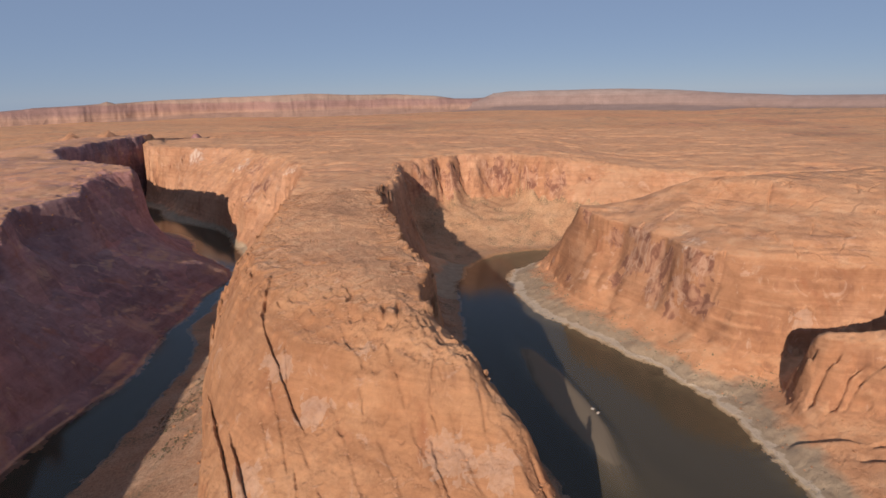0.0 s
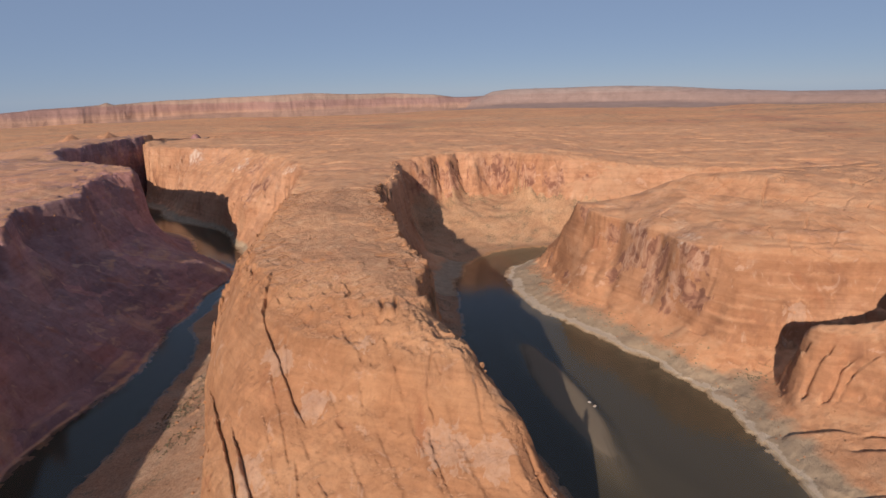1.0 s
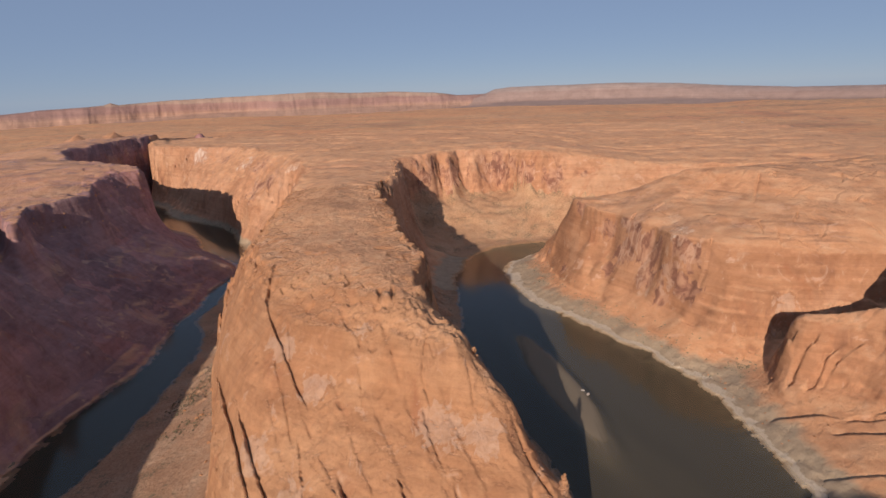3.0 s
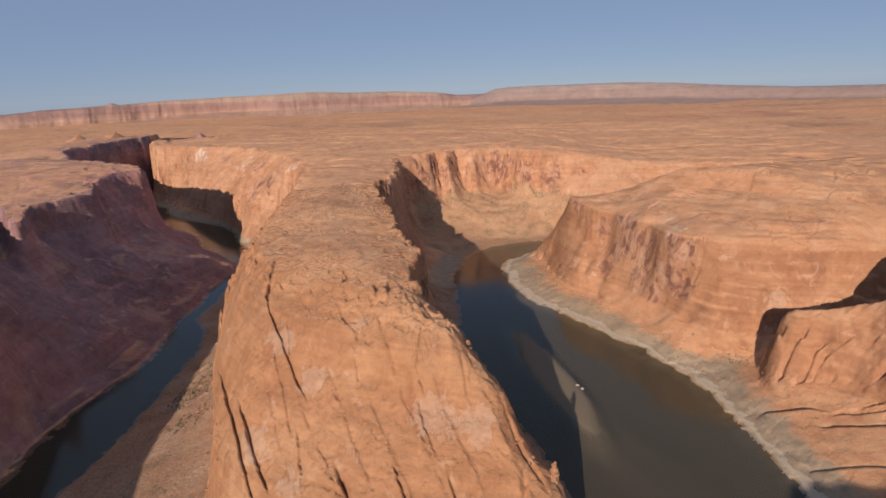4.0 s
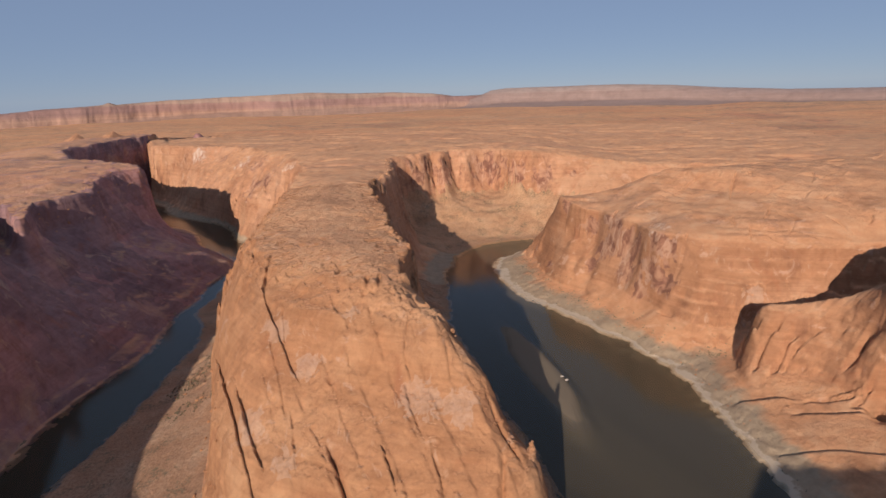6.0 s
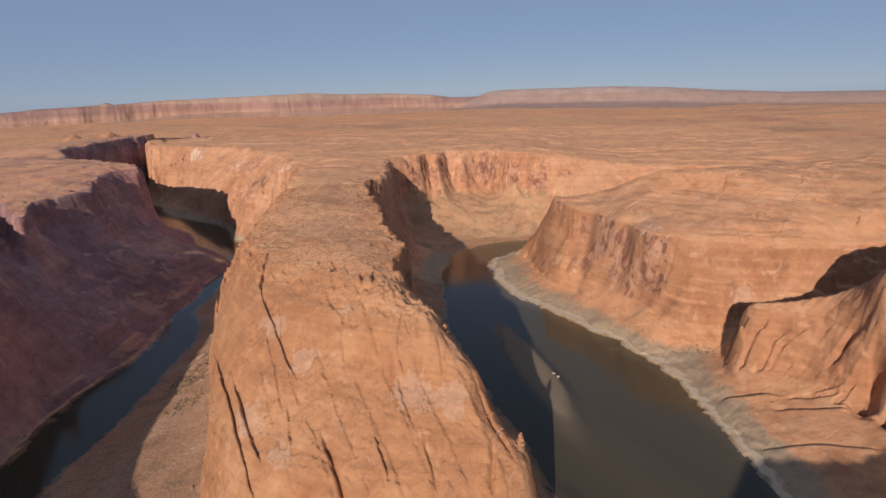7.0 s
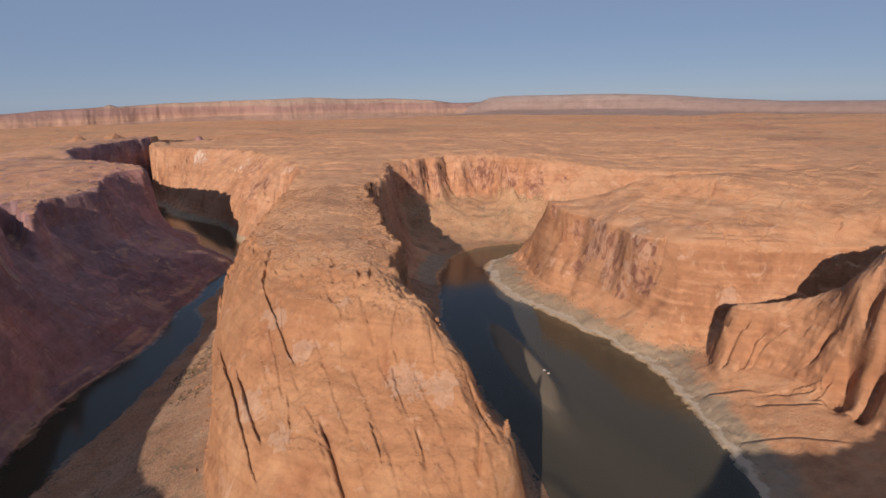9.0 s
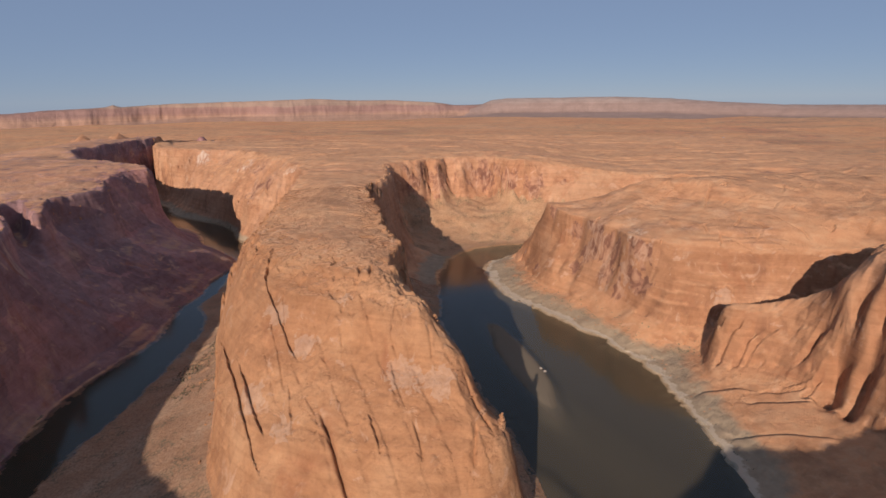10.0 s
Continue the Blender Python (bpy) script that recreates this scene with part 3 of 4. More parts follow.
EAST_CRACKS = [
    ([(293, 367), (282, 364), (275, 362), (269, 358)], 2.8, 13.0, 2.4),
    ([(306, 359), (294, 357), (287, 352), (277, 348)], 2.3, 10.0, 2.2),
    ([(302, 353), (292, 349), (285, 345)], 1.7, 5.0, 1.2),
    ([(296, 351), (308, 352), (318, 349)], 1.6, 4.5, 1.0),
    ([(342, 313), (338, 320), (335, 327), (329, 324), (317, 322)], 3.2, 14.0, 1.8),
    ([(328, 334), (322, 338)], 1.0, 2.2, 0.6),
    ([(243, 333), (266, 327), (278, 317)], 1.6, 4.0, 1.6),
    ([(326, 300), (306, 305), (286, 312)], 1.9, 6.0, 1.6),
    ([(330, 306), (318, 300), (306, 296)], 1.8, 6.0, 1.4),
    ([(282, 311), (308, 308), (323, 302)], 1.6, 3.0, 1.4),
    ([(268, 303), (296, 292), (322, 281)], 2.2, 4.0, 2.0),
    ([(307, 294), (328, 292)], 1.6, 3.5, 1.0),
    ([(240, 271), (276, 259), (300, 242)], 1.8, 2.2, 1.4),
    ([(244, 335), (274, 319)], 1.4, 1.6, 1.0),
    ([(352, 308), (334, 297), (327, 291), (316, 281)], 11.0, 46.0, 1.0),
    ([(354, 288), (338, 276), (320, 265)], 9.0, 40.0, 1.0),
    ([(234, 472), (243, 458)], 1.8, 4.0, 1.0),
    ([(265, 492), (258, 481), (251, 479)], 1.8, 5.0, 1.2),
    ([(226, 597), (218, 585)], 1.8, 5.0, 1.0),
    ([(318, 508), (314, 492)], 1.4, 3.0, 0.5),
    ([(374, 614), (355, 585), (336, 552)], 1.6, 3.0, 0.5),
    ([(331, 474), (337, 462), (344, 453)], 1.6, 4.0, 1.5),
]


def crack_cut(x, y, cracks):
    """What the cracks take away from, and the slabs add to, the height."""
    out = np.zeros_like(x)
    wx = x + 1.5 * fbm(x, y, 11, 3, 51)
    wy = y + 1.5 * fbm(x, y, 11, 3, 52)
    for line, wide, deep, lift in cracks:
        px, py = [p[0] for p in line], [p[1] for p in line]
        m = (x > min(px) - 16) & (x < max(px) + 16) & (y > min(py) - 16) & (y < max(py) + 16)
        if not m.any():
            continue
        qx, qy = wx[m], wy[m]
        best, side = np.full(qx.shape, 1e9), np.zeros(qx.shape)
        taper = np.zeros(qx.shape)
        for i, ((ax, ay), (bx, by)) in enumerate(zip(line[:-1], line[1:])):
            dx, dy = bx - ax, by - ay
            t = np.clip(((qx - ax) * dx + (qy - ay) * dy) / (dx * dx + dy * dy), 0, 1)
            ex, ey = qx - ax - t * dx, qy - ay - t * dy
            d = np.hypot(ex, ey)
            new_best = d < best
            best = np.where(new_best, d, best)
            side = np.where(new_best, np.sign(dy * ex - dx * ey), side)
            taper = np.where(new_best, (i + t) / (len(line) - 1), taper)
        ends = np.clip(np.minimum(taper, 1 - taper) * 6 + 0.25, 0, 1)
        out[m] += ends * (-0.6 * deep * np.exp(-((best / (0.62 * wide)) ** 2)) + lift * side * np.exp(-best / 7.0))
    return out


def joints(x, y, box, count, seed, length=(8, 40), deep=2.2):
    """Short random cracks in two directions over a stretch of rock."""
    rng = random.Random(seed)
    lines = []
    for _ in range(count):
        cx, cy = rng.uniform(box[0], box[1]), rng.uniform(box[2], box[3])
        turn = radians(rng.choice((118, 118, 35)) + rng.gauss(0, 14))
        ln = rng.uniform(*length) / 2
        dx, dy = math.cos(turn) * ln, math.sin(turn) * ln
        k = rng.uniform(-0.25, 0.25)
        lines.append(([(cx - dx, cy - dy), (cx - dy * k, cy + dx * k), (cx + dx, cy + dy)], rng.uniform(0.8, 1.6), rng.uniform(0.5, 1) * deep, rng.uniform(-1, 1)))
    return crack_cut(x, y, lines)


def levels(X, Y):
    near = (X > FINE.x0) & (X < FINE.x1) & (Y > FINE.y0) & (Y < FINE.y1)
    li, lo = COARSE.read(X, Y)
    fi, fo = FINE.read(X, Y)
    return np.where(near, fi, li), np.where(near, fo, lo)


def fins(x, y):
    """Where the buttress of tilted slabs stands."""
    return smooth_step(236, 262, x) * smooth_step(424, 396, y) * smooth_step(225, 255, y)


def height(x, y, detail=1.0):
    """The height of the land or of the river's bed."""
    # uneven rims and ribs: the plan itself is bent a little
    wx = 8 * fbm(x, y, 42, 2, 1, 0.5) + 14 * fbm(x, y, 150, 2, 3)
    wy = 8 * fbm(x, y, 42, 2, 2, 0.5) + 14 * fbm(x, y, 150, 2, 4)
    calm = 1 - 0.55 * smooth_step(60, 20, np.hypot((x - 130) / 2, (y - 500) / 6))
    calm = calm * (1 - 0.55 * smooth_step(140, 200, x) * smooth_step(420, 450, y) * smooth_step(760, 700, y))
    X, Y = x + wx * calm, y + wy * calm
    bowed = smooth_step(152, 185, x) * smooth_step(440, 470, y) * smooth_step(740, 690, y)      # coves and noses along the east rim
    X, Y = X + bowed * 34 * fbm(x, y, 62, 3, 91), Y + bowed * 30 * fbm(x, y, 62, 3, 92)
    if detail:
        # joint-bound blocks, cut slantwise through the beds so that the faces break up at all heights
        li, lo = levels(X, Y)
        rough = np.interp(np.maximum(li, lo), range(7), [0, 15, 45, 80, 110, 130, 137])
        xs, ys = x + 0.8 * rough, y + 0.55 * rough
        still = 1 - 0.88 * np.maximum(smooth_step(262, 226, y), smooth_step(4.4, 3.6, li) * smooth_step(400, 340, y) * smooth_step(-20, -60, x)) * (li > 0)
        still = still * (1 - 0.88 * smooth_step(135, 165, x) * (lo > 0) * smooth_step(420, 450, y)) * (1 - 0.8 * (lo > 0) * smooth_step(-280, -320, x))
        still = still * (1 - 0.75 * smooth_step(3.7, 4.3, lo)) * (1 - 0.65 * fins(x, y) * (lo > 0))
        X = X + still * (4.0 * blocks(xs, ys, 6.5, 61) + 6.5 * fbm(xs, ys, 19, 4, 66, 0.55))
        Y = Y + still * (4.0 * blocks(xs, ys, 6.5, 62) + 6.5 * fbm(xs, ys, 19, 4, 67, 0.55))
    else:
        xs, ys = x, y
    li, lo = levels(X, Y)
    far = (X < COARSE.x0) | (X > COARSE.x1) | (Y < COARSE.y0) | (Y > COARSE.y1)
    bend = lambda lv, k: np.where((lv > 0) & (lv < 1), np.clip(lv, 0, 1) ** k, lv)
    li, lo = bend(li, 1.9), bend(lo, 1.35)
    zi = np.interp(li, range(len(INNER) + 1), [c[0] for c in INNER] + [141.0])
    outer_z = [c[0] for c in OUTER] + [140.0]
    zo = np.interp(lo, range(len(outer_z)), outer_z)
    rounded = sum(np.interp(lo + d, range(len(outer_z)), outer_z) for d in (-1.0, -0.7, -0.4, -0.1, 0.2, 0.5, 0.8)) / 7
    east = smooth_step(170, 210, x) * smooth_step(425, 455, y) * smooth_step(1.6, 2.6, lo)
    zo = zo + east * (rounded - zo)
    zo = zo + 11.5 * smooth_step(4.3, 5.7, lo) * smooth_step(190, 260, x) * smooth_step(900, 620, x) * smooth_step(510, 620, y) * smooth_step(790, 720, y)      # crest of the headland
    zo = zo * (1 + 0.075 * smooth_step(640, 800, y) * smooth_step(1150, 950, y) * smooth_step(-380, -420, x))      # the west top rises to its corner
    zo = zo * (1 + 0.13 * smooth_step(1080, 1180, y) * smooth_step(-620, -700, x))
    # the tops lie lower towards the east
    zi = np.where(zi > 0, zi * (1 - 0.19 * smooth_step(140, 420, x) * smooth_step(700, 900, y)), zi)
    z = np.maximum(np.where(li > 0, zi, -99), np.where(lo > 0, zo, -99))
    land = (li > 0) | (lo > 0)
    water = np.minimum(-li, -lo)
    top = np.maximum(smooth_step(4.6, 6.0, li), smooth_step(4.6, 6.0, lo))
    face = np.clip(np.maximum(smooth_step(1.0, 1.6, li), smooth_step(1.6, 2.4, lo)), 0, 1) * (1 - 0.75 * top)
    nose = smooth_step(300, 240, y) * (li > 0) * smooth_step(-190, -150, x)      # the rounded end of the peninsula
    z = z + plateau_relief(x, y) * top
    slope = smooth_step(138, 170, x) * (lo > 0) * smooth_step(420, 450, y)          # the smoother east slope
    z = z + face * (1 - 0.75 * nose) * ledges(z, x, y, 4.5 + 1.5 * slope) * (1 - 0.75 * (lo > 0) * smooth_step(-280, -310, x)) * (1 - 0.4 * smooth_step(3.8, 4.2, lo) * (x > 150))
    z = z + face * (1 - 0.8 * nose) * (1 - 0.65 * slope) * (1 - 0.3 * (lo > 0) * smooth_step(-280, -320, x)) * (1 - 0.6 * fins(x, y) * (lo > 0)) * (3.4 * ridged(xs, ys, 44, 4, 6) - 1.2) * smooth_step(-0.25, 0.2, fbm(x, y, 120, 2, 16))
    # broad ribs and fans of the west wall
    shade = smooth_step(-290, -330, x) * (lo > 0) * smooth_step(0.4, 1.6, lo) * smooth_step(4.6, 3.8, lo) * smooth_step(740, 680, y)
    z = z + shade * (9.0 * ridged(0.7 * x, 0.8 * y, 110, 2, 83) + 4.5 * ridged(0.8 * x, y, 38, 3, 84) - 4.5)
    # tilted slabs of the buttress
    slabby = fins(x, y) * (lo > 0) * face
    q = (-0.36 * x + 0.93 * y) / 14.0 + 1.1 * fbm(x, y, 60, 4, 85)
    f = q - np.floor(q)
    keen = lattice(np.floor(q), 0 * x, 86) ** 2 * smooth_step(-0.2, 0.15, fbm(x, y, 34, 2, 88))
    z = z + slabby * 4.5 * (f - smooth_step(0.86, 1.0, f) - 0.4) * keen
    q = q * 2.6 + 1.2 * fbm(x, y, 30, 3, 87)
    f = q - np.floor(q)
    z = z + slabby * 1.4 * (f - smooth_step(0.85, 1.0, f) - 0.4) * lattice(np.floor(q), 0 * x, 89)
    # slabs that peel along the slope of the nose
    s, a = 0.88 * x + 0.48 * y, -0.48 * x + 0.88 * y
    saw = s / 16.0 + 1.3 * fbm(s, a * 0.35, 60, 3, 33)
    f = saw - np.floor(saw)
    z = z + nose * face * (1.5 * (f - smooth_step(0.86, 1.0, f) - 0.4) + 1.0 * fbm(s, a * 0.2, 7, 3, 34))
    z = z + detail * (0.5 + 0.5 * face) * (1 - 0.5 * slope) * (1 - 0.5 * slabby) * (1 - 0.5 * (lo > 0) * (x < -280)) * (1.3 * fbm(xs, ys, 9, 4, 7, 0.6) + 1.8 * fbm(xs, ys, 24, 2, 8) * face)
    knobs = nose * face * smooth_step(0.0, 0.25, fbm(x, y, 60, 2, 73) + 0.16 - np.hypot((x + 10) / 260, (y - 240) / 160))
    z = z + detail * (knobs * (3.0 * ridged(x, y, 8.5, 3, 74) - 0.8) + nose * face * 0.9 * ridged(xs, ys, 5.0, 3, 75))
    rim = np.exp(-(((np.maximum(li, lo) - 4.9) / 0.45) ** 2))
    z = z + detail * rim * (1 - 0.8 * slope) * (2.6 * blocks(x, y, 5.0, 63) + 5.0 * blocks(x, y, 13.0, 68) * ((x < -380) | ((x > 325) & (y < 420)))) * (1 - 0.6 * nose)
    z = z + detail * top * 0.4 * (1 - 0.7 * (x < -380)) * blocks(x, y, 7.5, 64) * smooth_step(-0.05, 0.15, fbm(x, y, 80, 3, 65))
    if detail:
        z = z + crack_cut(x, y, FIN_CRACKS) + crack_cut(x, y, TOP_CRACKS) + crack_cut(x, y, EAST_CRACKS)
        z = z + joints(x, y, (-150, 30, 300, 620), 20, 5, (6, 20), 1.5) + joints(x, y, (240, 600, 460, 700), 90, 6, (8, 34), 4.0)
        z = z + joints(x, y, (-620, -470, 560, 920), 40, 7, (10, 40), 2.4)
    low = np.maximum(smooth_step(0.0, 0.35, li), smooth_step(0.0, 0.35, lo))
    z = np.where(land, np.maximum(z * (0.25 + 0.75 * low), 0.1), bed_height(x, y, np.maximum(water, 0)))
    # far plain
    r = np.hypot(x, y)
    plain = 116 + 26 * fbm(x, y, 900, 5, 14) + plateau_relief(x, y) - 8 * smooth_step(1500, 4000, r)
    away = np.maximum(smooth_step(1000, 1500, np.abs(x - 200)), smooth_step(1300, 1900, y))
    away = np.maximum(away, smooth_step(-150, -330, y))
    deep = np.maximum(smooth_step(5.6, 5.95, li), smooth_step(5.6, 5.95, lo))
    away = np.where(far, 1, away * deep)
    z = z * (1 - away) + plain * away
    for mx, my, mr, mh in MOUNDS:
        d = np.hypot(x - mx, y - my) / mr * (1 + 0.8 * fbm(x, y, 40, 4, 71))
        z = np.where(land | far, z + mh * (1 - smooth_step(0.1, 1.0, d)) * (0.75 + 0.6 * ridged(x, y, 26, 3, 72)), z)
    return z, land | far


def sheet(name, x0, x1, y0, y1, step, mat, keep=None, skirt=6.0, detail=1.0):
    """A piece of the land's surface as one mesh, with a skirt round its edge. keep: which places belong to it."""
    nx, ny = int(round((x1 - x0) / step)) + 1, int(round((y1 - y0) / step)) + 1
    gx, gy = np.meshgrid(np.linspace(x0, x1, nx), np.linspace(y0, y1, ny))
    z, land = height(gx, gy, detail)
    n = nx * ny
    rim = np.concatenate([np.arange(nx), np.arange(1, ny) * nx + nx - 1, (ny - 1) * nx + np.arange(nx - 2, -1, -1), np.arange(ny - 2, 0, -1) * nx])
    co = np.stack([gx.ravel(), gy.ravel(), z.ravel()], 1)
    low = co[rim] - [0, 0, skirt]
    a = (np.arange(ny - 1)[:, None] * nx + np.arange(nx - 1)[None]).ravel()
    quads = np.stack([a, a + 1, a + nx + 1, a + nx], 1)
    if keep is not None:
        mid = co[quads].mean(1)
        quads = quads[keep(mid[:, 0], mid[:, 1], mid[:, 2])]
    k = np.arange(len(rim))
    used = np.zeros(n, bool)
    used[quads.ravel()] = True
    skirts = np.stack([rim, n + k, n + np.roll(k, -1), np.roll(rim, -1)], 1)
    skirts = skirts[used[rim] & used[np.roll(rim, -1)]]
    return grid_object(name, np.concatenate([co, low]), np.concatenate([quads, skirts]), mat)


def grid_object(name, co, quads, mat):
    used = np.unique(quads)
    index = np.zeros(len(co), np.int64)
    index[used] = np.arange(len(used))
    co, quads = co[used], index[quads]
    me = bpy.data.meshes.new(name)
    me.vertices.add(len(co))
    me.vertices.foreach_set("co", co.astype(np.float32).ravel())
    me.loops.add(4 * len(quads))
    me.loops.foreach_set("vertex_index", quads.astype(np.int32).ravel())
    me.polygons.add(len(quads))
    me.polygons.foreach_set("loop_start", np.arange(0, 4 * len(quads), 4, dtype=np.int32))
    me.update(calc_edges=True)
    me.polygons.foreach_set("use_smooth", np.ones(len(quads), bool))
    me.materials.append(mat)
    return new(name, me)


def is_inner(x, y):
    """Whether a place is on the peninsula's side of the river."""
    near = (x > -1000) & (x < 1600)
    li, lo = COARSE.read(x, y)
    side = np.where(np.abs(li - lo) < 1e-6, 0, li - lo)
    return np.where(near & (y < 1900), side > 0, y > 930)


def gravel(x, y, z):
    return (z < 8.5) & (FINE.read(x, y)[1] < 1.0) & (y > 425) & (x < 260)


def talus(x, y, z):
    return (z < 22) & (FINE.read(x, y)[0] < 0.93)


def fan_slope(x, y):
    """The long slope of debris under the cliff behind the promontory."""
    return (COARSE.read(x, y)[0] < 2.2 + 0.5 * fbm(x, y, 50, 3, 81)) & (x > -60) & (x < 420) & (y > 780) & (y < 1100)


def on_bar(x, y):
    d = np.minimum(-COARSE.read(x, y)[0], -COARSE.read(x, y)[1])
    return d > 6


def bar_top(x, y, z):
    return on_bar(x, y) & (z > -1.3) & (y < 560) & (x > 50) & (x < 170)


sand = sheet("river_bed", -900, 700, 20, 1860, 2.5, BED, lambda x, y, z: ((z < 1.6) | on_bar(x, y)) & ~bar_top(x, y, z), 0.5)
sand.location.z = -0.35
tagged(sand, "silty olive river bed under shallow clear water", "river bed", kind="structure")
bars = sheet("sandbar", -900, 700, 20, 1860, 2.5, BED, lambda x, y, z: bar_top(x, y, z), 0.5)
bars.location.z = -0.35
tagged(bars, "long pale sandbar just under the river's surface", "sandbar", kind="structure")

fin_side = lambda x, y, z: (z > -1.2) & is_inner(x, y) & ~on_bar(x, y)
fin = sheet("sandstone_peninsula", -300, 110, 90, 640, 0.7, ROCK, lambda x, y, z: fin_side(x, y, z) & ~talus(x, y, z))
tagged(fin, "long orange sandstone peninsula with cracked rounded slickrock nose", "rock peninsula", kind="structure")
foot = sheet("talus_bank", -300, 110, 90, 640, 0.7, TALUS, lambda x, y, z: fin_side(x, y, z) & talus(x, y, z))
tagged(foot, "tan bank of sand and rubble at the foot of the peninsula", "talus bank", kind="structure")

east = sheet("canyon_wall_east", 80, 760, 60, 800, 1.3, ROCK_EAST, lambda x, y, z: (z > -1.2) & ~is_inner(x, y) & ~on_bar(x, y) & ~gravel(x, y, z))
tagged(east, "sunlit orange sandstone slope with dark varnish above the river", "canyon wall", kind="structure")

bar = sheet("gravel_bank", 80, 760, 60, 800, 1.3, ROCK_EAST, lambda x, y, z: (z > -1.2) & ~is_inner(x, y) & ~on_bar(x, y) & gravel(x, y, z))
tagged(bar, "flat grey gravel bank with pale edge along the river", "gravel bank", kind="structure")

# rock already toned dark for shade, besides the shadow the sun casts here
west = sheet("canyon_wall_west", -760, -200, 60, 960, 1.9, ROCK_SHADE_TONED, lambda x, y, z: (z > -1.2) & ~is_inner(x, y))
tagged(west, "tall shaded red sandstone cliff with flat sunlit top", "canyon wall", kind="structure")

north = sheet("plateau_north", -1000, 1000, 640, 1900, 3.2, PLATEAU, lambda x, y, z: (z > -1.2) & is_inner(x, y) & ~fan_slope(x, y))
tagged(north, "wide orange sandstone plateau with cliffs above the canyon", "plateau", kind="structure")

fan = sheet("debris_slope", -1000, 1000, 640, 1900, 3.2, FAN, lambda x, y, z: (z > -1.2) & is_inner(x, y) & fan_slope(x, y))
tagged(fan, "smooth tan slope of debris below the cliff", "debris slope", kind="structure")

# the rest of the outer land, coarser, round the finer pieces
def outer_rest(x, y, z):
    fine_e = (x > 80) & (x < 760) & (y > 60) & (y < 800)
    fine_w = (x > -760) & (x < -200) & (y > 60) & (y < 960)
    return (z > -1.2) & ~is_inner(x, y) & ~fine_e & ~fine_w


# the shade-toned rock again, to keep the unlit faces here dark
rest = sheet("plateau_south", -1000, 1000, -400, 1900, 4.0, ROCK_SHADE_TONED, outer_rest)
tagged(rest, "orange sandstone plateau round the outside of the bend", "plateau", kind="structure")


def far_ground():
    """The plain out to the horizon: rings that widen with the distance."""
    r = np.concatenate([np.linspace(0, 1, 140) ** 1.6 * 4000 + 900])
    a = np.linspace(0, 2 * math.pi, 361)
    rr, aa = np.meshgrid(r, a)
    # the hole in the middle is the square of the finer pieces
    m = np.maximum(np.abs(np.cos(aa)), np.abs(np.sin(aa)))
    cx, cy = 0.0, 750.0
    k = (rr - 900) / 4000
    sx = cx + np.cos(aa) / m * 1000 * (1 - k) + np.cos(aa) * 5600 * k
    sy = cy + np.sin(aa) / m * 1150 * (1 - k) + np.sin(aa) * 5600 * k
    z, _ = height(sx, sy, 0.0)
    nx, ny = len(r), len(a)
    q = (np.arange(ny - 1)[:, None] * nx + np.arange(nx - 1)[None]).ravel()
    quads = np.stack([q, q + 1, q + nx + 1, q + nx], 1)[:, ::-1]
    return grid_object("ground", np.stack([sx.ravel(), sy.ravel(), z.ravel() - 0.5], 1), quads, PLAIN)


tagged(far_ground(), "flat orange desert plain with sparse scrub reaching the horizon", "ground", kind="structure")

bm = bmesh.new()
bmesh.ops.create_grid(bm, x_segments=30, y_segments=30, size=1.0)
bmesh.ops.scale(bm, vec=(1400, 1100, 1), verts=bm.verts)
me = bpy.data.meshes.new("river")
bm.to_mesh(me)
bm.free()
me.materials.append(WATER)
river = new("river", me)
river.location = (250, 850, 0)
river.visible_shadow = False
tagged(river, "calm dark green river winding through the canyon", "river", kind="structure")


def mesa_material(name, top, mid, low):
    """Far cliffs: a pale cap, red walls and dusty slopes, by height, with stains."""
    m, nt, bsdf = material(name)
    zn = maths(nt, "ADD", z_of(nt), maths(nt, "MULTIPLY", maths(nt, "SUBTRACT", noise_tex(nt, coords(nt), 0.004, 6, 0.65), 0.5), 60.0))
    col = ramp(nt, grey(nt, zn, 90.0, 250.0), [(0.0, low), (0.35, low), (0.5, mid), (0.72, mid), (0.8, top), (1.0, top)])
    var = ramp(nt, noise_tex(nt, coords(nt, (1, 1, 0.35)), 0.012, 7, 0.7, 0.5), [(0.3, (0.3, 0.28, 0.28)), (0.5, (0.5, 0.5, 0.5)), (0.7, (0.66, 0.66, 0.66))])
    col = mixed(nt, 0.5, col, var, "OVERLAY")
    bedding = ramp(nt, noise_tex(nt, coords(nt, (0.001, 0.001, 0.09)), 1.0, 4, 0.7), [(0.35, (0.36, 0.34, 0.34)), (0.65, (0.64, 0.64, 0.64))])
    col = mixed(nt, 0.35, col, bedding, "OVERLAY")
    nt.links.new(col, bsdf.inputs["Base Color"])
    bsdf.inputs["Roughness"].default_value = 0.95
    bumped(nt, bsdf, noise_tex(nt, coords(nt), 0.03, 8, 0.7), 0.8, 8.0)
    return m


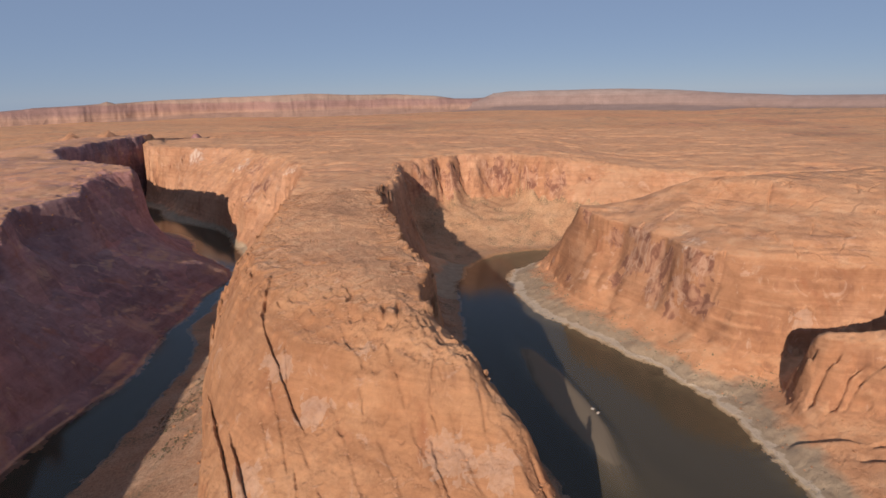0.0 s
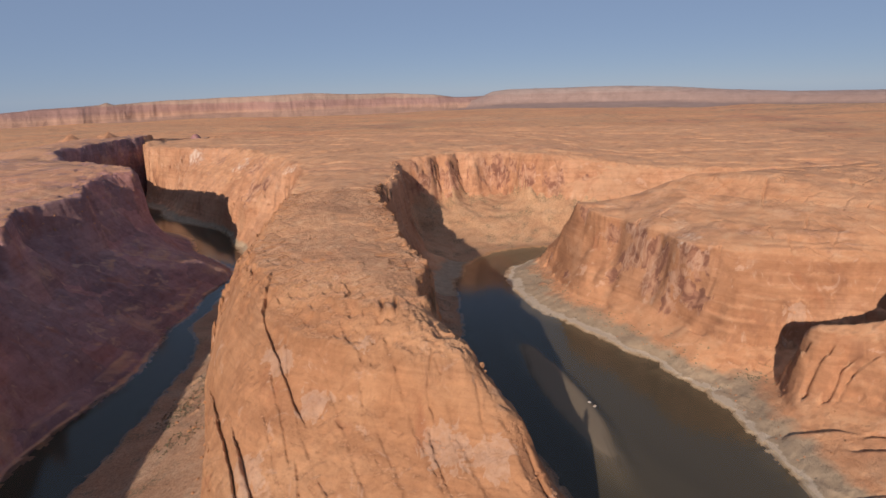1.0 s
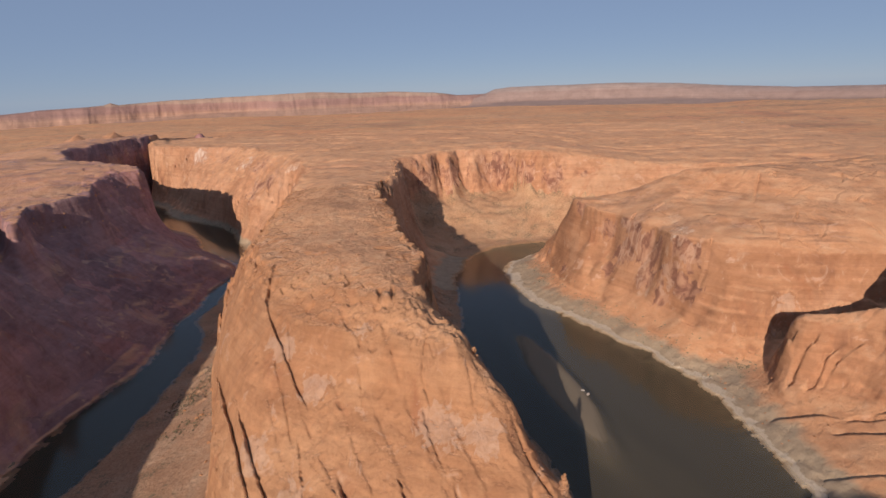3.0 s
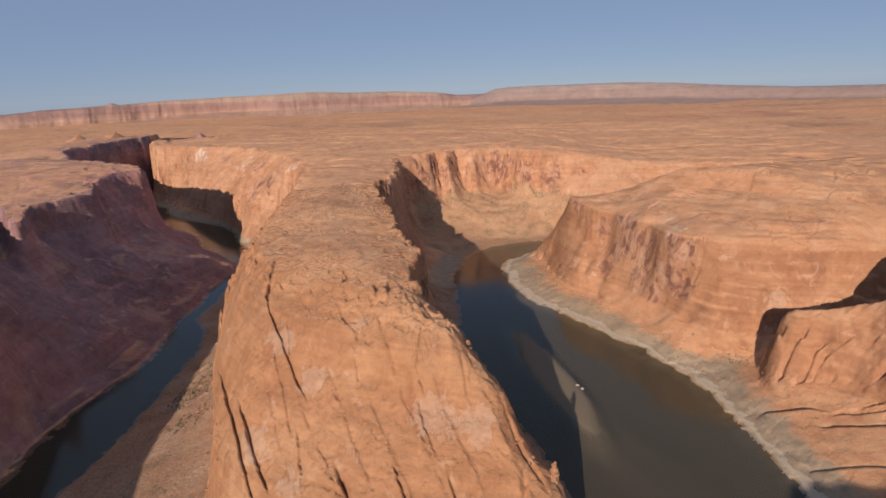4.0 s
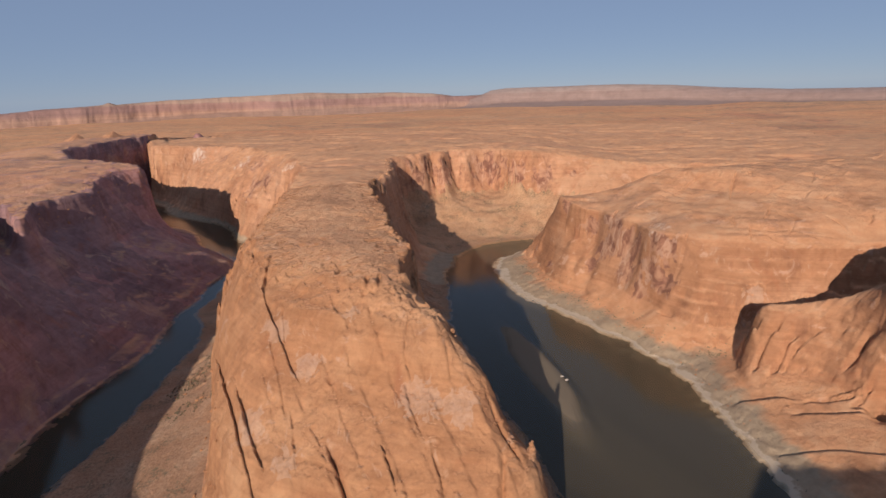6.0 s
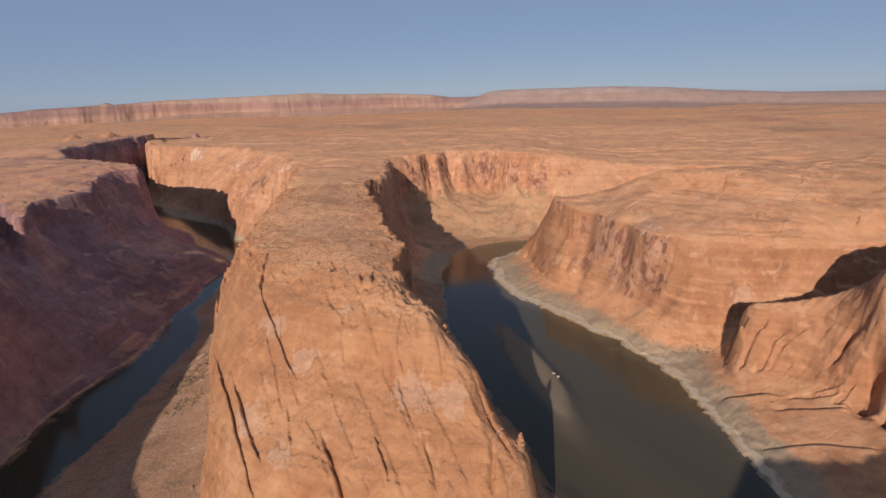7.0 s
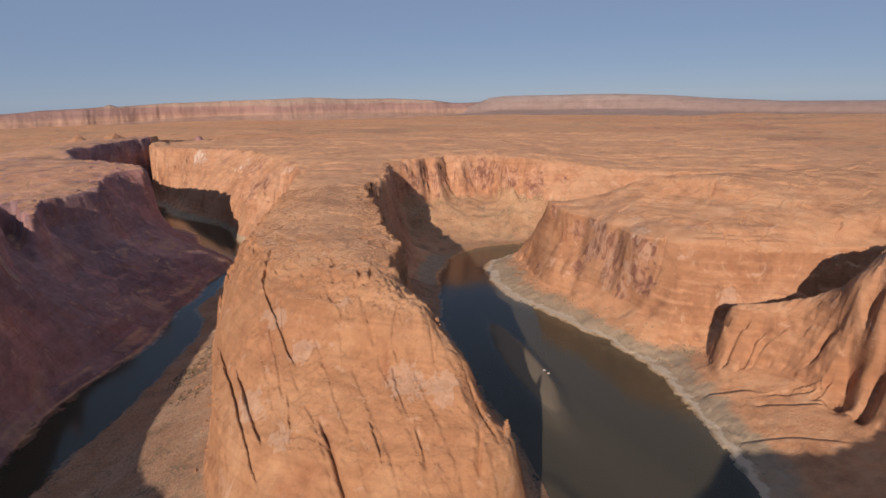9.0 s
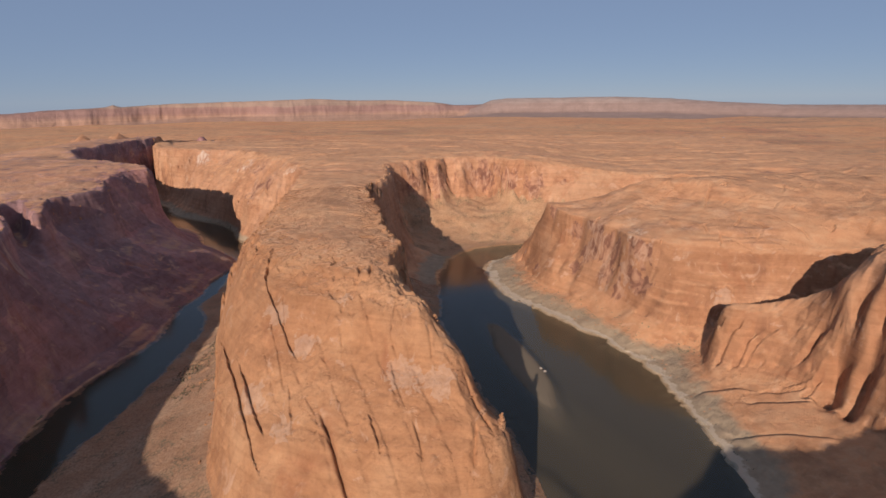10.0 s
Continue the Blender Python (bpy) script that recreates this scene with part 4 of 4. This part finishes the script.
def escarpment(name, line, label, seed, mat, talus=0.45, rib=1.0, reach=1.0):
    """A far cliff. line: bearing in degrees from +y, distance, foot, top."""
    b = np.array([p[0] for p in line], float)
    az = np.linspace(b[0], b[-1], int((b[-1] - b[0]) * 14))
    dist, foot, top = (np.interp(az, b, [p[k] for p in line]) for k in (1, 2, 3))
    t = np.linspace(0, 1, 26)
    s = az * 80.0
    A, T = np.meshgrid(np.radians(az), t, indexing="ij")
    S = np.broadcast_to(s[:, None], A.shape)
    W = S + 160 * fbm(S, T * 40, 420, 3, seed + 3)
    ribs = rib * 420 * fbm(W, T * 90, 900, 2, seed) + rib * 60 * fbm(W, T * 60, 150, 4, seed + 5, 0.55)
    depth = np.interp(T, [0, talus, 0.5 + talus / 2, 0.96, 1.0], [-260 * reach, -60 * reach, -35 * reach, 0, 260])
    R = dist[:, None] + depth + ribs * np.interp(T, [0, talus, 0.96, 1], [0.6, 1.2, 0.7, 0])
    H = np.interp(T, [0, talus, 0.96, 1.0], [0, 0.42, 1.0, 1.01])
    Z = foot[:, None] - 45 + (top - foot + 45)[:, None] * H + 6 * fbm(S, T * 300, 80, 3, seed + 1) * np.interp(T, [0, 0.2, 0.9, 1], [0, 1, 0.6, 0.6])
    co = np.stack([R * np.sin(A), R * np.cos(A), Z], -1).reshape(-1, 3)
    nx = len(t)
    q = (np.arange(len(az) - 1)[:, None] * nx + np.arange(nx - 1)[None]).ravel()
    quads = np.stack([q, q + nx, q + nx + 1, q + 1], 1)
    ob = grid_object(name, co, quads, mat)
    return tagged(ob, label, "mesa", kind="structure")


MESA = mesa_material("mesa_rock", (0.33, 0.22, 0.165), (0.29, 0.165, 0.135), (0.37, 0.215, 0.15))
PALE_MESA = mesa_material("pale_mesa_rock", (0.36, 0.255, 0.21), (0.33, 0.22, 0.18), (0.31, 0.2, 0.16))
escarpment("mesa_west", [(-62, 4350, 20, 175), (-37.9, 4350, 30, 181), (-35.6, 4350, 34, 199), (-32.1, 4350, 60, 210), (-31, 4350, 70, 216), (-30.4, 4350, 75, 231), (-29.8, 4350, 80, 216),
                         (-26.4, 4350, 98, 233), (-20.6, 4350, 110, 245), (-17, 4350, 112, 251), (-12.8, 4380, 112, 261), (-9, 4400, 112, 247), (-4.5, 4450, 112, 243), (-0.5, 4500, 112, 226), (1.5, 4550, 112, 200), (5, 4650, 112, 196)],
           "long red cliff line of a far mesa under the sky", 41, MESA, 0.5, 0.75)
escarpment("mesa_east", [(-4, 4640, 112, 120), (1, 4640, 112, 190), (4.5, 4620, 112, 204), (5.4, 4600, 112, 236), (7, 4600, 112, 250), (12.4, 4600, 112, 252), (17.7, 4600, 112, 256), (22.7, 4600, 112, 238),
                         (26, 4600, 110, 214), (30, 4600, 108, 196), (32, 4600, 108, 186), (38, 4600, 108, 184), (62, 4600, 108, 186)],
           "low pale banded mesa on the far horizon", 43, PALE_MESA, 0.85, 0.3, 3.0)

# ---- loose rocks and shrubs ----
BOULDER = rock_material("boulder_sandstone", 0.0, 0.6, bank=0.0)
PALE = rock_material("pale_boulder", 0.0, 0.1, bank=0.0, tones=((0.5, 0.42, 0.34), (0.6, 0.52, 0.43), (0.66, 0.58, 0.5)))


def boulder_mesh(name, seed, mat, flat=0.75):
    """An angular block about 2 m across, with its origin a little above its base."""
    rng = random.Random(seed)
    bm = bmesh.new()
    for _ in range(26):
        v = Vector((rng.gauss(0, 1), rng.gauss(0, 1), rng.gauss(0, 1))).normalized()
        bm.verts.new((v.x * rng.uniform(0.75, 1.1), v.y * rng.uniform(0.7, 1.0), v.z * flat * rng.uniform(0.8, 1.0) + 0.45))
    hull = bmesh.ops.convex_hull(bm, input=bm.verts)
    bmesh.ops.delete(bm, geom=[g for g in hull["geom_interior"] if isinstance(g, bmesh.types.BMVert)], context="VERTS")
    bmesh.ops.bevel(bm, geom=bm.edges[:], offset=0.05, segments=1, affect="EDGES")
    bmesh.ops.recalc_face_normals(bm, faces=bm.faces)
    me = bpy.data.meshes.new(name)
    bm.to_mesh(me)
    bm.free()
    me.materials.append(mat)
    return me


BLOCKS = [boulder_mesh("boulder", 100 + k, BOULDER, 0.55 + 0.08 * k) for k in range(6)]
GREY_BLOCKS = [boulder_mesh("boulder", 200 + k, PALE, 0.6 + 0.1 * k) for k in range(2)]


def scatter(spots, sizes, label, group, seed, meshes=None, sink=0.25):
    rng = random.Random(seed)
    xs, ys = np.array([p[0] for p in spots], float), np.array([p[1] for p in spots], float)
    zs, _ = height(xs, ys)
    for x, y, z in zip(xs, ys, zs):
        s = rng.uniform(*sizes) / 2
        ob = new("boulder", rng.choice(meshes or BLOCKS))
        ob.matrix_world = pose(x, y, z - sink * s, rng.uniform(-14, 14), rng.uniform(-14, 14), rng.uniform(0, 360)) @ Matrix.Diagonal((s * rng.uniform(0.9, 1.4), s, s * rng.uniform(0.7, 1.1), 1))
        tagged(ob, label, "boulder", group)


def along(line, count, seed, spread):
    """Random places near a line in plan."""
    rng = random.Random(seed)
    lens = [math.dist(a, b) for a, b in zip(line[:-1], line[1:])]
    out = []
    for _ in range(count):
        d, k = rng.uniform(0, sum(lens)), 0
        while k < len(lens) - 1 and d > lens[k]:
            d -= lens[k]
            k += 1
        t = d / lens[k]
        out.append((line[k][0] + (line[k + 1][0] - line[k][0]) * t + rng.gauss(0, spread), line[k][1] + (line[k + 1][1] - line[k][1]) * t + rng.gauss(0, spread)))
    return out


scatter(along([(240, 300), (242, 350), (240, 395), (220, 445), (196, 482), (172, 534), (142, 582), (120, 636), (115, 690)], 60, 1, 3.5), (0.8, 2.2),
        "weathered tan boulder on the gravel river bank", "boulders on the gravel bank", 11)
scatter(along([(262, 300), (275, 335), (262, 362), (284, 398), (262, 425)], 22, 2, 7), (0.9, 2.2), "fallen orange block below the sandstone buttress", "blocks below the buttress", 12)
scatter(along([(-120, 215), (-140, 262), (-165, 318), (-184, 370)], 30, 3, 7), (1.2, 3.6), "fallen orange block on the tan bank", "blocks on the talus bank", 13)
scatter(along([(20, 238), (6, 262), (0, 290), (-9, 320), (-14, 350), (-34, 416), (-43, 466), (-60, 560), (-76, 632), (-68, 720), (-64, 800), (-78, 890)], 95, 4, 3.2), (2.0, 5.5),
        "angular sandstone block on the peninsula's rim", "blocks along the rim", 14, sink=0.5)
scatter(along([(-452, 540), (-462, 590), (-460, 620), (-447, 655), (-450, 690), (-470, 716), (-480, 790), (-455, 818)], 50, 5, 5.0), (1.6, 4.0),
        "angular sandstone block on the west rim", "blocks along the west rim", 15, sink=0.5)
scatter(along([(28, 214), (38, 204), (47, 194), (55, 190)], 22, 6, 2.2), (1.5, 4.0), "angular sandstone block on the steep edge of the nose", "blocks along the rim", 16, sink=0.5)
scatter([(rx, ry) for rx, ry in along([(-120, 330), (-60, 300), (-30, 290), (-60, 420), (-110, 480)], 50, 7, 22)], (1.0, 2.6), "small loose block on the bare rock top", "blocks on the rock top", 17, sink=0.3)
scatter([(118, 388), (121, 383)], (2.6, 4.0), "pale boulder stranded on the sandbar", "pale boulders", 18, GREY_BLOCKS)


def pinnacle(x, y):
    """A leaning stack of worn slabs."""
    z = float(height(np.array([x]), np.array([y]))[0][0])
    base = new("rock_pinnacle")
    base.location = (x, y, z - 1.0)
    rng = random.Random(3)
    h = 0.0
    for k, wide in enumerate((4.6, 4.0, 3.5, 3.0, 2.3, 1.6, 0.9)):
        slab = new("slab", BLOCKS[k % len(BLOCKS)])
        slab.parent = base
        slab.matrix_basis = pose(rng.uniform(-0.3, 0.3) + 0.1 * k, rng.uniform(-0.3, 0.3), h, rng.uniform(-5, 5), rng.uniform(-5, 5), rng.uniform(0, 360)) @ Matrix.Diagonal((wide, wide * 0.85, 1.3, 1))
        h += 1.55
    tagged(base, "layered orange rock pinnacle on the edge of the nose", "rock pinnacle")


pinnacle(58.0, 193.0)


def shrubs(name, spots, label, seed, colour):
    """Low desert brush: many small twiggy clumps in one mesh."""
    m, nt, bsdf = material(name + "_leaves")
    isl = nt.nodes.new("ShaderNodeNewGeometry")
    lo = tuple(0.6 * c for c in colour)
    nt.links.new(ramp(nt, isl.outputs["Random Per Island"], [(0.0, lo), (1.0, tuple(1.4 * c for c in colour))]), bsdf.inputs["Base Color"])
    bsdf.inputs["Roughness"].default_value = 0.9
    rng = random.Random(seed)
    xs, ys = np.array([p[0] for p in spots], float), np.array([p[1] for p in spots], float)
    zs, _ = height(xs, ys)
    verts, faces = [], []
    for x, y, z in zip(xs, ys, zs):
        if z < 0.5:
            continue
        r = rng.uniform(0.5, 1.3)
        for _ in range(rng.randint(12, 18)):
            a, b = rng.uniform(0, 2 * math.pi), rng.uniform(0.1, 1.4)
            c = Vector((math.cos(a) * math.cos(b), math.sin(a) * math.cos(b), math.sin(b) * 0.8)) * r * rng.uniform(0.5, 1.0)
            s = r * rng.uniform(0.25, 0.45)
            n = len(verts)
            for _ in range(4):
                d = Vector((rng.gauss(0, 1), rng.gauss(0, 1), rng.gauss(0, 1))).normalized() * s
                verts.append((x + c.x + d.x, y + c.y + d.y, z + max(c.z + d.z, 0.0)))
            faces += [(n, n + 1, n + 2), (n, n + 2, n + 3), (n, n + 3, n + 1), (n + 1, n + 3, n + 2)]
    me = bpy.data.meshes.new(name)
    me.from_pydata(verts, [], faces)
    me.materials.append(m)
    return tagged(new(name, me), label, "shrubs", kind="stuff")


shrubs("bank_shrubs", along([(-243, 402), (-228, 385), (-212, 372), (-200, 400), (-205, 430)], 420, 21, 8) + along([(-205, 330), (-185, 345)], 90, 22, 6),
       "dense grey-brown brush on the tan river bank", 31, (0.15, 0.12, 0.07))
shrubs("gravel_shrubs", along([(232, 430), (205, 480), (178, 540), (150, 610), (132, 680), (126, 730)], 260, 23, 9) + along([(252, 405), (270, 412)], 60, 24, 6),
       "sparse dry green-grey brush on the gravel bank", 32, (0.16, 0.15, 0.09))
